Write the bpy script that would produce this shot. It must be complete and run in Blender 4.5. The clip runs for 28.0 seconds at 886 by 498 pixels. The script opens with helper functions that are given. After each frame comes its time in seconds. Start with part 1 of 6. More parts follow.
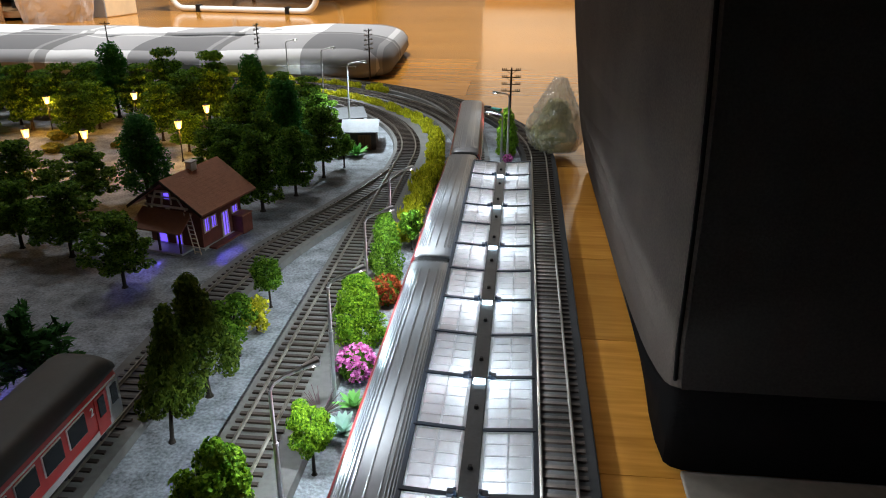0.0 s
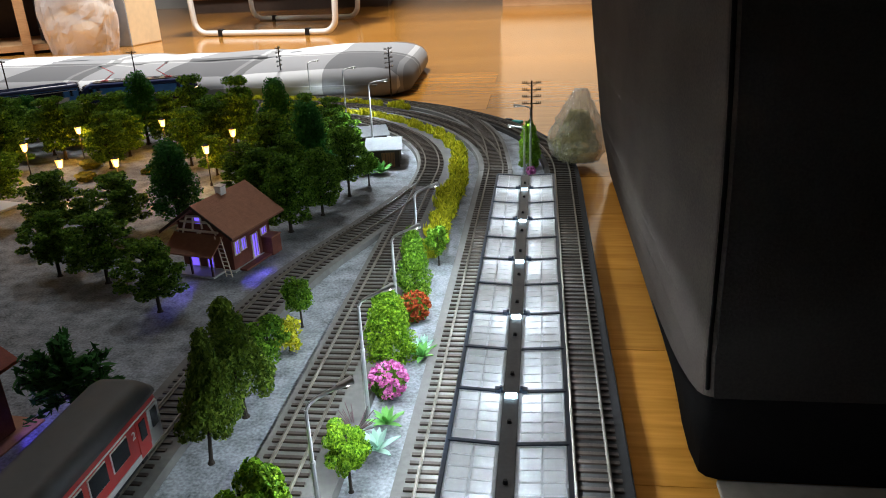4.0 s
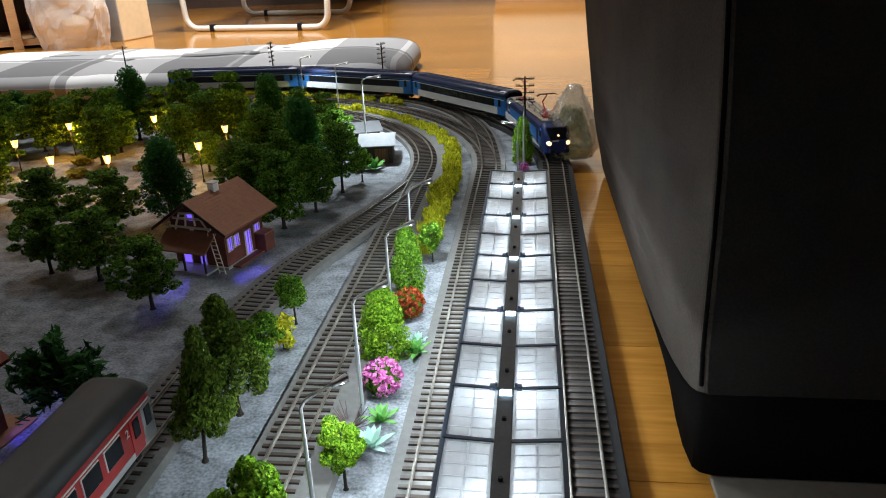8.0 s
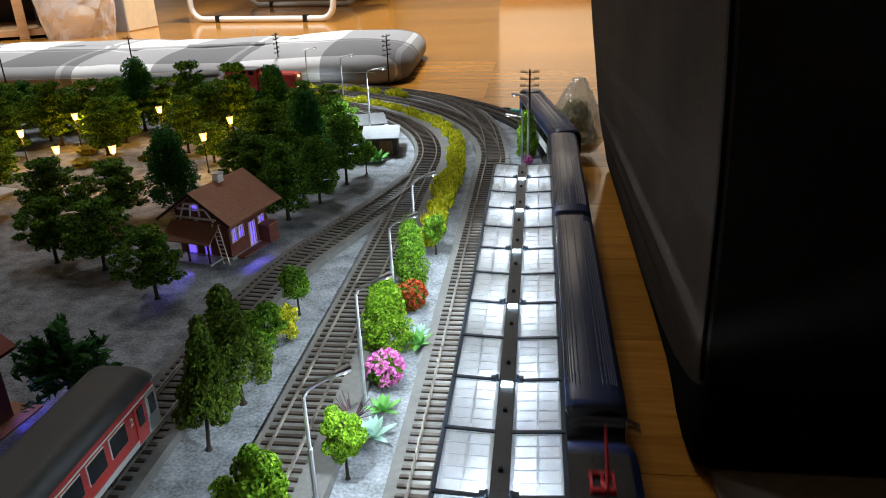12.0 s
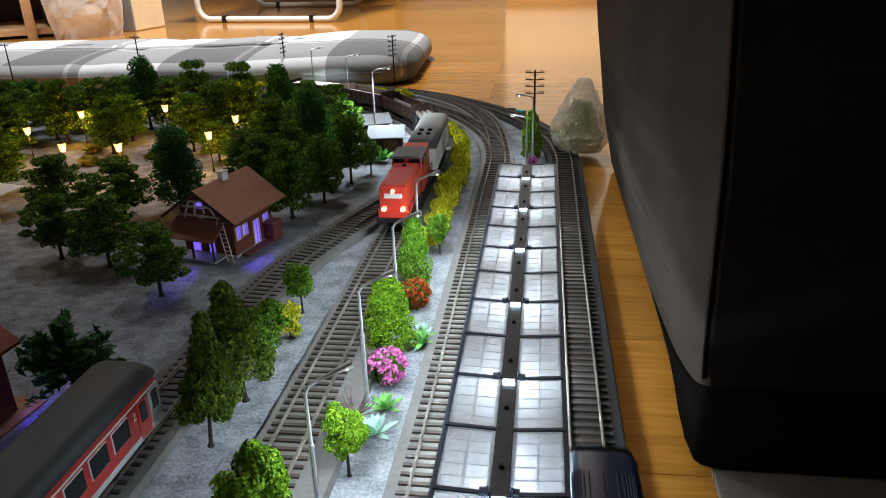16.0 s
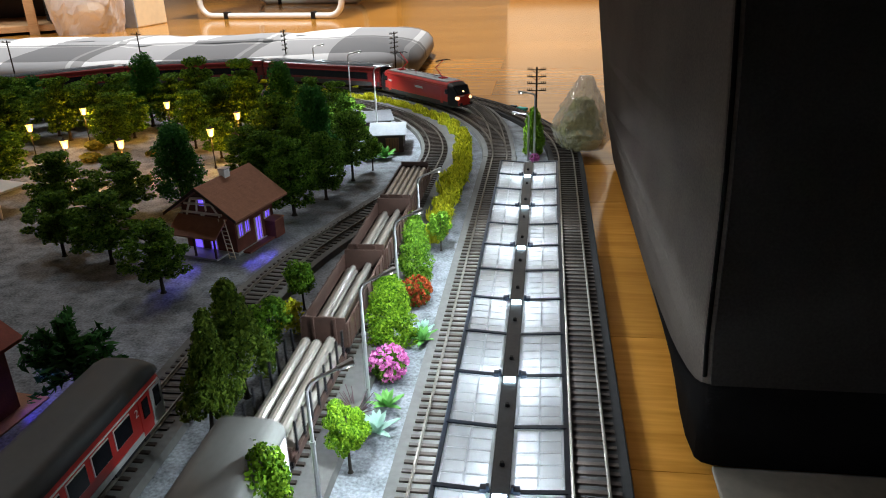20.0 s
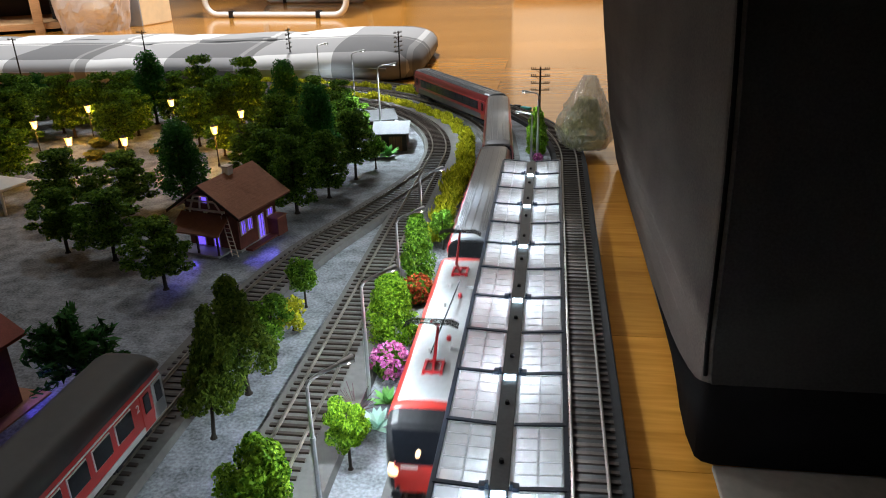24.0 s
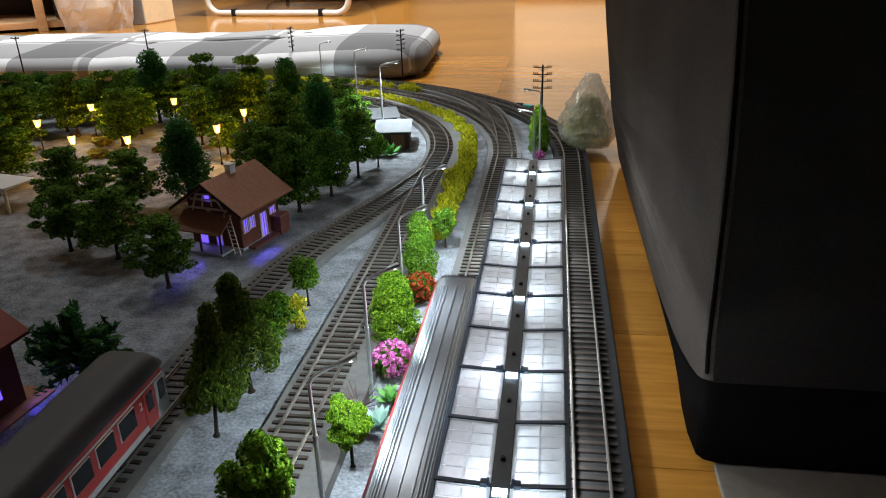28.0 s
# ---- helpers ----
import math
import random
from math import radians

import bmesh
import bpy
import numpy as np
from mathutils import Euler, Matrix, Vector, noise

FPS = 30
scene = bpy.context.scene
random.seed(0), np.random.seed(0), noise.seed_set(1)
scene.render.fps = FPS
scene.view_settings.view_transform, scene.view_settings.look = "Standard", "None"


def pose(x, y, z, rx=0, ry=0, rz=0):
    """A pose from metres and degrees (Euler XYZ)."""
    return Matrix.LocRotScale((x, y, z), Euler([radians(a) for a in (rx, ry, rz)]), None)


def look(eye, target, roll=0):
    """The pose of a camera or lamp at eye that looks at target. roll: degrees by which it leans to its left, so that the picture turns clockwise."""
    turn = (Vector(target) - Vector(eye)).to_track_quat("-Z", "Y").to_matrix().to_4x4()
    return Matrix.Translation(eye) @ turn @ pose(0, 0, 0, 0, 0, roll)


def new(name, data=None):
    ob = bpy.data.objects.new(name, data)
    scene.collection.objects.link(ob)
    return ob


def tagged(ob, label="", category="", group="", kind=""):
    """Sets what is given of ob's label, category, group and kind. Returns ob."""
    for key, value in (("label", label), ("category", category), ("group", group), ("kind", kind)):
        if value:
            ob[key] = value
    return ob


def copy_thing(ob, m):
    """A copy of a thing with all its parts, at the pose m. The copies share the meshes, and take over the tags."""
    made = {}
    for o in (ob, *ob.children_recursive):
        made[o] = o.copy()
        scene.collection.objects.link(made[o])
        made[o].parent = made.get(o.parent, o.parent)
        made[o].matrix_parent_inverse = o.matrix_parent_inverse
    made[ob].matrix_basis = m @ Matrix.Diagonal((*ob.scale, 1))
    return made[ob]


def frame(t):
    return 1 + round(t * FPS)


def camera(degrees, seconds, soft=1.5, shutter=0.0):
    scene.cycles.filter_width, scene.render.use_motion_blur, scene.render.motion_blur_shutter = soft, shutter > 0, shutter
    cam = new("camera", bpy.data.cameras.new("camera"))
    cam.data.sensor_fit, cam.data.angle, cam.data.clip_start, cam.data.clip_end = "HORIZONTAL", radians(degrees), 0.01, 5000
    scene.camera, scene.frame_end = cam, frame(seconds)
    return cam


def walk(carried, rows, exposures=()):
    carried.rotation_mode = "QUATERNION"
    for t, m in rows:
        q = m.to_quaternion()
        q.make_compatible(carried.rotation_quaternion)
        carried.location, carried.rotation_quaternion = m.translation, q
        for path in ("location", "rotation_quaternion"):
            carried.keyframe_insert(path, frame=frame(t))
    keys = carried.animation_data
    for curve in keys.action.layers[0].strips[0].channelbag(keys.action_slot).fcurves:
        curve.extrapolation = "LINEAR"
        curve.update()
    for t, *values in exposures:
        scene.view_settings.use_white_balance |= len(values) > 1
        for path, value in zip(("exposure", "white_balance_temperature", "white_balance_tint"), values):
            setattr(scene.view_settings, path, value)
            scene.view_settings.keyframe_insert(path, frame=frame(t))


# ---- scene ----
cam = camera(62.094, 28.0, soft=1.0, shutter=0.5)
PATH = [
    (0.0, (0.0128, 0.0475, 0.2513), (-0.0803, 0.9638, -0.1383), 0.20),
    (0.5, (0.0130, 0.0448, 0.2520), (-0.0912, 0.9622, -0.1321), -0.40),
    (1.0, (0.0127, 0.0440, 0.2532), (-0.0996, 0.9613, -0.1288), -0.91),
    (1.5, (0.0131, 0.0443, 0.2540), (-0.1034, 0.9617, -0.1265), -1.39),
    (2.0, (0.0128, 0.0440, 0.2542), (-0.1066, 0.9613, -0.1257), -1.76),
    (2.5, (0.0128, 0.0431, 0.2548), (-0.1122, 0.9613, -0.1211), -2.14),
    (3.0, (0.0128, 0.0430, 0.2547), (-0.1151, 0.9619, -0.1184), -2.30),
    (3.5, (0.0126, 0.0433, 0.2552), (-0.1167, 0.9621, -0.1177), -2.46),
    (5.5, (0.0113, 0.0439, 0.2566), (-0.1108, 0.9618, -0.1210), -2.66),
    (6.0, (0.0113, 0.0434, 0.2574), (-0.1124, 0.9610, -0.1205), -2.84),
    (6.5, (0.0113, 0.0435, 0.2573), (-0.1118, 0.9610, -0.1209), -2.78),
    (7.0, (0.0111, 0.0436, 0.2566), (-0.1089, 0.9612, -0.1222), -2.55),
    (7.5, (0.0114, 0.0442, 0.2559), (-0.1079, 0.9617, -0.1235), -2.44),
    (8.0, (0.0114, 0.0442, 0.2562), (-0.1068, 0.9618, -0.1233), -2.39),
    (8.5, (0.0113, 0.0435, 0.2558), (-0.1064, 0.9606, -0.1252), -2.37),
    (9.0, (0.0114, 0.0433, 0.2558), (-0.1060, 0.9602, -0.1257), -2.18),
    (9.5, (0.0118, 0.0437, 0.2551), (-0.1056, 0.9605, -0.1264), -2.10),
    (10.0, (0.0119, 0.0429, 0.2554), (-0.1060, 0.9593, -0.1273), -1.88),
    (10.5, (0.0116, 0.0429, 0.2555), (-0.1072, 0.9582, -0.1293), -1.81),
    (11.0, (0.0120, 0.0429, 0.2557), (-0.1077, 0.9573, -0.1310), -1.83),
    (11.5, (0.0118, 0.0426, 0.2561), (-0.1085, 0.9566, -0.1313), -1.90),
    (12.0, (0.0121, 0.0424, 0.2564), (-0.1112, 0.9558, -0.1317), -2.07),
    (12.5, (0.0123, 0.0423, 0.2557), (-0.1123, 0.9562, -0.1308), -2.05),
    (14.5, (0.0129, 0.0413, 0.2553), (-0.1157, 0.9551, -0.1301), -2.04),
    (15.0, (0.0133, 0.0414, 0.2554), (-0.1165, 0.9548, -0.1305), -2.00),
    (15.5, (0.0134, 0.0415, 0.2548), (-0.1168, 0.9544, -0.1319), -1.97),
    (16.0, (0.0133, 0.0415, 0.2548), (-0.1167, 0.9547, -0.1314), -1.85),
    (16.5, (0.0131, 0.0412, 0.2549), (-0.1163, 0.9539, -0.1326), -1.75),
    (17.0, (0.0135, 0.0412, 0.2550), (-0.1174, 0.9533, -0.1336), -1.77),
    (17.5, (0.0135, 0.0410, 0.2550), (-0.1162, 0.9528, -0.1346), -1.73),
    (18.0, (0.0140, 0.0408, 0.2554), (-0.1162, 0.9519, -0.1357), -1.79),
    (18.5, (0.0134, 0.0412, 0.2553), (-0.1166, 0.9528, -0.1347), -1.87),
    (19.0, (0.0134, 0.0408, 0.2556), (-0.1190, 0.9521, -0.1342), -1.96),
    (19.5, (0.0132, 0.0408, 0.2556), (-0.1189, 0.9525, -0.1334), -1.91),
    (20.0, (0.0136, 0.0411, 0.2554), (-0.1186, 0.9524, -0.1346), -1.83),
    (20.5, (0.0139, 0.0412, 0.2550), (-0.1190, 0.9526, -0.1345), -1.81),
    (21.0, (0.0143, 0.0408, 0.2553), (-0.1209, 0.9515, -0.1351), -1.96),
    (21.5, (0.0145, 0.0407, 0.2554), (-0.1217, 0.9511, -0.1353), -1.96),
    (23.5, (0.0147, 0.0405, 0.2547), (-0.1215, 0.9512, -0.1352), -1.64),
    (24.0, (0.0149, 0.0403, 0.2544), (-0.1221, 0.9510, -0.1355), -1.62),
    (24.5, (0.0150, 0.0406, 0.2548), (-0.1227, 0.9499, -0.1377), -1.65),
    (25.0, (0.0151, 0.0403, 0.2549), (-0.1224, 0.9495, -0.1382), -1.64),
    (25.5, (0.0150, 0.0400, 0.2548), (-0.1242, 0.9495, -0.1368), -1.70),
    (26.0, (0.0151, 0.0396, 0.2550), (-0.1248, 0.9490, -0.1368), -1.66),
    (26.5, (0.0150, 0.0398, 0.2549), (-0.1251, 0.9491, -0.1371), -1.66),
    (27.0, (0.0149, 0.0397, 0.2556), (-0.1246, 0.9486, -0.1375), -1.72),
    (27.5, (0.0152, 0.0396, 0.2554), (-0.1254, 0.9485, -0.1371), -1.81),
    (28.0, (0.0154, 0.0397, 0.2548), (-0.1251, 0.9488, -0.1375), -1.73),
]
walk(cam, [(t, look(eye, aim, lean)) for t, eye, aim, lean in PATH], exposures=[(0.0, 0.0, 6500, 10), (28.0, 0.0, 6500, 10)])

# ---- world and light ----
world = bpy.data.worlds.new("room_air")
scene.world = world
world.use_nodes = True
world.node_tree.nodes["Background"].inputs[0].default_value = (1.0, 0.86, 0.7, 1)
world.node_tree.nodes["Background"].inputs[1].default_value = 0.001


def lamp(name, kind, power, colour, m, size=0.05, angle=None):
    data = bpy.data.lights.new(name, kind)
    data.energy, data.color = power, colour
    if kind == "AREA":
        data.shape, data.size = "DISK", size
    else:
        data.shadow_soft_size = size
    if angle:
        data.spot_size, data.spot_blend = radians(angle), 0.6
    ob = new(name, data)
    ob.matrix_world = m
    return ob


WARM, COOL, AMBER, VIOLET = (1, 0.975, 0.93), (0.79, 0.91, 1), (1, 0.46, 0.08), (0.13, 0.1, 1)
# added fill lamps out of view; they stand in for the room's lighting
lamp("overhead_fill_light", "SPOT", 300, WARM, look((-0.7, 2.6, 2.4), (-0.7, 2.6, 0)), 0.15, 70)
lamp("back_fill_light", "AREA", 63, (0.95, 0.98, 1), look((-0.6, 2.0, 2.35), (0.1, 3.9, 0.75)), 0.5)
lamp("left_fill_light", "AREA", 34, (0.93, 0.98, 1), look((-2.0, 1.5, 1.9), (-1.7, 2.9, 0.8)), 0.6)
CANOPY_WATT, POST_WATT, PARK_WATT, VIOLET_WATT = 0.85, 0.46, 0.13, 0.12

# ---- materials ----


def mat(name, colour, rough=0.6, metal=0.0, scale=60.0, vary=0.25, bump=0.0, spread=None, glow=None, strength=1.0, coat=0.0, fine=6.0, random_tint=0.0, spec=0.5):
    """A surface with noise at two scales in its colour and, where asked, relief."""
    m = bpy.data.materials.new(name)
    m.use_nodes = True
    nt = m.node_tree
    b = nt.nodes["Principled BSDF"]
    b.inputs["Roughness"].default_value, b.inputs["Metallic"].default_value = rough, metal
    b.inputs["Coat Weight"].default_value = coat
    b.inputs["Specular IOR Level"].default_value = spec
    tc = nt.nodes.new("ShaderNodeTexCoord")
    out = None
    if vary:
        n1, n2 = nt.nodes.new("ShaderNodeTexNoise"), nt.nodes.new("ShaderNodeTexNoise")
        n1.inputs["Scale"].default_value, n2.inputs["Scale"].default_value = scale, scale * fine
        n1.inputs["Detail"].default_value = n2.inputs["Detail"].default_value = 4
        for n in (n1, n2):
            nt.links.new(tc.outputs["Object"], n.inputs["Vector"])
        add = nt.nodes.new("ShaderNodeMath")
        add.operation = "MULTIPLY_ADD"
        add.inputs[1].default_value = 0.5
        nt.links.new(n1.outputs["Fac"], add.inputs[0])
        half = nt.nodes.new("ShaderNodeMath")
        half.operation = "MULTIPLY"
        half.inputs[1].default_value = 0.5
        nt.links.new(n2.outputs["Fac"], half.inputs[0])
        nt.links.new(half.outputs[0], add.inputs[2])
        ramp = nt.nodes.new("ShaderNodeValToRGB")
        c2 = spread or tuple(min(1, c * (1 + vary)) for c in colour)
        c1 = tuple(c * (1 - vary) for c in colour)
        ramp.color_ramp.elements[0].position, ramp.color_ramp.elements[1].position = 0.33, 0.67
        ramp.color_ramp.elements[0].color, ramp.color_ramp.elements[1].color = (*c1, 1), (*c2, 1)
        nt.links.new(add.outputs[0], ramp.inputs[0])
        out = ramp.outputs[0]
        if random_tint:
            info, hsv, mr = nt.nodes.new("ShaderNodeObjectInfo"), nt.nodes.new("ShaderNodeHueSaturation"), nt.nodes.new("ShaderNodeMapRange")
            mr.inputs["To Min"].default_value, mr.inputs["To Max"].default_value = 1 - random_tint, 1 + random_tint
            nt.links.new(info.outputs["Random"], mr.inputs["Value"])
            nt.links.new(mr.outputs[0], hsv.inputs["Value"])
            nt.links.new(out, hsv.inputs["Color"])
            out = hsv.outputs[0]
        nt.links.new(out, b.inputs["Base Color"])
        if bump:
            bp = nt.nodes.new("ShaderNodeBump")
            bp.inputs["Strength"].default_value, bp.inputs["Distance"].default_value = bump, 0.0006
            nt.links.new(add.outputs[0], bp.inputs["Height"])
            nt.links.new(bp.outputs[0], b.inputs["Normal"])
    else:
        b.inputs["Base Color"].default_value = (*colour, 1)
    if glow:
        b.inputs["Emission Color"].default_value = (*glow, 1)
        b.inputs["Emission Strength"].default_value = strength
    return m


def let_through(m, share):
    """Lets a share of the light through a thin surface."""
    nt = m.node_tree
    b = nt.nodes["Principled BSDF"]
    thin, mix = nt.nodes.new("ShaderNodeBsdfTranslucent"), nt.nodes.new("ShaderNodeMixShader")
    mix.inputs[0].default_value = share
    nt.links.new(b.inputs["Base Color"].links[0].from_socket, thin.inputs[0])
    nt.links.new(b.outputs[0], mix.inputs[1])
    nt.links.new(thin.outputs[0], mix.inputs[2])
    nt.links.new(mix.outputs[0], nt.nodes["Material Output"].inputs[0])
    return m


def leafy(name, dark, light, see=0.25):
    """Flocked foliage: each clump has its own green, and thin leaves let some light through."""
    m = mat(name, dark, 0.75, 0, 300, 0.3)
    nt = m.node_tree
    geo, ramp = nt.nodes.new("ShaderNodeNewGeometry"), nt.nodes.new("ShaderNodeValToRGB")
    ramp.color_ramp.elements[0].color, ramp.color_ramp.elements[1].color = (*dark, 1), (*light, 1)
    nt.links.new(geo.outputs["Random Per Island"], ramp.inputs[0])
    b = nt.nodes["Principled BSDF"]
    nt.links.new(ramp.outputs[0], b.inputs["Base Color"])
    b.inputs["Specular IOR Level"].default_value = 0.12
    return let_through(m, see)


def wood(name, c1, c2, rough, stretch, scale):
    m = mat(name, c1, rough, 0, scale, 0.2)
    nt = m.node_tree
    mp = nt.nodes.new("ShaderNodeMapping")
    mp.inputs["Scale"].default_value = stretch
    tc = [n for n in nt.nodes if n.type == "TEX_COORD"][0]
    nt.links.new(tc.outputs["Object"], mp.inputs["Vector"])
    for n in nt.nodes:
        if n.type == "TEX_NOISE":
            nt.links.new(mp.outputs[0], n.inputs["Vector"])
        if n.type == "VALTORGB":
            n.color_ramp.elements[0].color, n.color_ramp.elements[1].color = (*c1, 1), (*c2, 1)
    return m


DARK_JOINT = mat("dark_floor_joint", (0.05, 0.025, 0.01), 0.6, 0, 20, 0.2)
FLOOR = wood("oak_laminate", (0.32, 0.13, 0.018), (0.54, 0.24, 0.04), 0.13, (1.2, 14, 1), 3.0)


def plank_tint(m, amount):
    nt = m.node_tree
    b = nt.nodes["Principled BSDF"]
    src = b.inputs["Base Color"].links[0].from_socket
    info, hsv, mr = nt.nodes.new("ShaderNodeObjectInfo"), nt.nodes.new("ShaderNodeHueSaturation"), nt.nodes.new("ShaderNodeMapRange")
    mr.inputs["To Min"].default_value, mr.inputs["To Max"].default_value = 1 - amount, 1 + amount
    nt.links.new(info.outputs["Random"], mr.inputs["Value"])
    nt.links.new(mr.outputs[0], hsv.inputs["Value"])
    nt.links.new(src, hsv.inputs["Color"])
    nt.links.new(hsv.outputs[0], b.inputs["Base Color"])


plank_tint(FLOOR, 0.14)
GROUND = mat("grey_ground_mat", (0.19, 0.205, 0.225), 0.92, 0, 70, 0.7, 0.9, fine=7)
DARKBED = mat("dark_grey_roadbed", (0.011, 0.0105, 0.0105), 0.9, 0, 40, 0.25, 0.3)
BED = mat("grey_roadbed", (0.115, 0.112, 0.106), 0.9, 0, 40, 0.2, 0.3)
RAIL = mat("nickel_silver_rail", (0.17, 0.152, 0.13), 0.5, 0.85, 90, 0.25)
SLEEPER = mat("brown_plastic_sleeper", (0.03, 0.021, 0.016), 0.5, 0, 120, 0.3, 0.3, random_tint=0.25, spec=0.32)
SLATE = mat("slate_blue_plastic", (0.042, 0.062, 0.1), 0.42, 0, 80, 0.2, spec=0.35)
GUTTER = mat("grey_gutter_plastic", (0.085, 0.09, 0.1), 0.45, 0, 80, 0.2, spec=0.3)
DARK = mat("black_plastic", (0.014, 0.014, 0.016), 0.45, 0, 100, 0.3, spec=0.2)
WHITEBAR = let_through(mat("white_plastic_bar", (0.96, 0.97, 0.98), 0.6, 0, 80, 0.02), 0.9)
TUBE = mat("lit_tube", (0.9, 0.95, 1), 0.4, 0, 1, 0, glow=(0.6, 0.84, 1), strength=8)
LEDW = mat("lit_white_led", (1, 1, 1), 0.4, 0, 1, 0, glow=(1, 0.97, 0.88), strength=10)
AMBERGLOW = mat("lit_amber_lantern", (1, 0.8, 0.4), 0.4, 0, 1, 0, glow=(1, 0.56, 0.13), strength=2.0)
VIOLETGLOW = mat("violet_lit_pane", (0.4, 0.3, 1), 0.3, 0, 400, 0.1, glow=(0.16, 0.09, 1), strength=1.3)
PLATFORM = mat("pale_platform_paving", (0.66, 0.66, 0.65), 0.8, 0, 60, 0.15, 0.2)
STEEL = mat("silver_painted_post", (0.5, 0.51, 0.52), 0.35, 0.6, 80, 0.1)
SOFA_BLACK = mat("black_sofa_cloth", (0.0035, 0.0032, 0.0032), 0.95, 0, 12, 0.3, 0.6, fine=60, spec=0.03)
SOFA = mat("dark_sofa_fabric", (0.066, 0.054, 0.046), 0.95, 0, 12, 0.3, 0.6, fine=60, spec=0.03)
# the sofa fabric again, darkened for the front turned away from the light
SHADED_SOFA = mat("shaded_sofa_fabric", (0.018, 0.016, 0.0145), 0.95, 0, 12, 0.3, 0.6, fine=60, spec=0.03)
HEADLAMP = mat("lit_headlamp", (1, 0.9, 0.7), 0.3, 0, 1, 0, glow=(1, 0.56, 0.25), strength=2.6)


def panel_glass():
    m = bpy.data.materials.new("milky_roof_glazing")
    m.use_nodes = True
    nt = m.node_tree
    nt.nodes.clear()
    out, t, tl, g, d = [nt.nodes.new(k) for k in ("ShaderNodeOutputMaterial", "ShaderNodeBsdfTransparent", "ShaderNodeBsdfTranslucent", "ShaderNodeBsdfGlossy", "ShaderNodeBsdfDiffuse")]
    a, b, c = [nt.nodes.new("ShaderNodeMixShader") for _ in range(3)]
    noise_, ramp, tc = nt.nodes.new("ShaderNodeTexNoise"), nt.nodes.new("ShaderNodeMapRange"), nt.nodes.new("ShaderNodeTexCoord")
    noise_.inputs["Scale"].default_value = 90
    ramp.inputs["To Min"].default_value, ramp.inputs["To Max"].default_value = 0.45, 0.85
    nt.links.new(tc.outputs["Object"], noise_.inputs["Vector"])
    nt.links.new(noise_.outputs["Fac"], ramp.inputs["Value"])
    nt.links.new(ramp.outputs[0], a.inputs[0])
    t.inputs[0].default_value, tl.inputs[0].default_value, d.inputs[0].default_value = (0.95, 0.97, 1, 1), (0.82, 0.83, 0.84, 1), (0.78, 0.79, 0.8, 1)
    g.inputs["Roughness"].default_value = 0.12
    nt.links.new(t.outputs[0], a.inputs[1]); nt.links.new(tl.outputs[0], a.inputs[2])
    b.inputs[0].default_value, c.inputs[0].default_value = 0.34, 0.06
    nt.links.new(a.outputs[0], b.inputs[1]); nt.links.new(d.outputs[0], b.inputs[2])
    nt.links.new(b.outputs[0], c.inputs[1]); nt.links.new(g.outputs[0], c.inputs[2])
    nt.links.new(c.outputs[0], out.inputs[0])
    return m


GLAZING = panel_glass()

# ---- mesh tools ----


def finish(name, bm, material, smooth=False):
    me = bpy.data.meshes.new(name)
    bm.normal_update()
    bm.to_mesh(me)
    bm.free()
    if material:
        me.materials.append(material)
    if smooth:
        me.polygons.foreach_set("use_smooth", [True] * len(me.polygons))
    return me


def part(name, bm, material, parent, label="", smooth=False):
    ob = new(name, finish(name, bm, material, smooth))
    ob.parent = parent
    return tagged(ob, label)


def put(name, me, parent, m=None):
    ob = new(name, me)
    ob.parent = parent
    if m is not None:
        ob.matrix_basis = m
    return ob


def thing(name, label, category, m=None, group="", kind=""):
    ob = new(name)
    ob.empty_display_size = 0.01
    if m is not None:
        ob.matrix_world = m
    return tagged(ob, label, category, group, kind)


def solid(name, bm, material, label, category, m=None, group="", kind="", smooth=False):
    ob = new(name, finish(name, bm, material, smooth))
    if m is not None:
        ob.matrix_world = m
    return tagged(ob, label, category, group, kind)


def box(bm, x, y, z, sx, sy, sz, bevel=0.0, rz=0.0, m=None):
    """A box with its centre at x, y and its underside at z."""
    mm = pose(x, y, z + sz / 2, 0, 0, rz) @ Matrix.Diagonal((sx, sy, sz, 1))
    if m is not None:
        mm = m @ mm
    made = bmesh.ops.create_cube(bm, size=1, matrix=mm)["verts"]
    if bevel:
        bmesh.ops.bevel(bm, geom=list({e for v in made for e in v.link_edges}), offset=bevel, segments=2, affect="EDGES", profile=0.6)
    return bm


def rod(bm, p, q, r0, r1=None, n=8):
    p, q = Vector(p), Vector(q)
    d = q - p
    if d.length < 1e-7:
        return bm
    m = Matrix.Translation((p + q) / 2) @ d.to_track_quat("Z", "Y").to_matrix().to_4x4()
    bmesh.ops.create_cone(bm, cap_ends=True, segments=n, radius1=r0, radius2=r0 if r1 is None else r1, depth=d.length, matrix=m)
    return bm


def ball(bm, x, y, z, r, sz=1.0, sub=2):
    bmesh.ops.create_icosphere(bm, subdivisions=sub, radius=r, matrix=Matrix.Translation((x, y, z)) @ Matrix.Diagonal((1, 1, sz, 1)))
    return bm


def loft(bm, rings, close=True, caps=True):
    """Joins rings of equal length into a skin."""
    vs = [[bm.verts.new(p) for p in ring] for ring in rings]
    n = len(vs[0])
    for a, b in zip(vs, vs[1:]):
        for i in range(n if close else n - 1):
            j = (i + 1) % n
            bm.faces.new((a[i], a[j], b[j], b[i]))
    if caps:
        bm.faces.new(vs[0][::-1]); bm.faces.new(vs[-1])
    bmesh.ops.recalc_face_normals(bm, faces=bm.faces[:])
    return bm


def B():
    return bmesh.new()


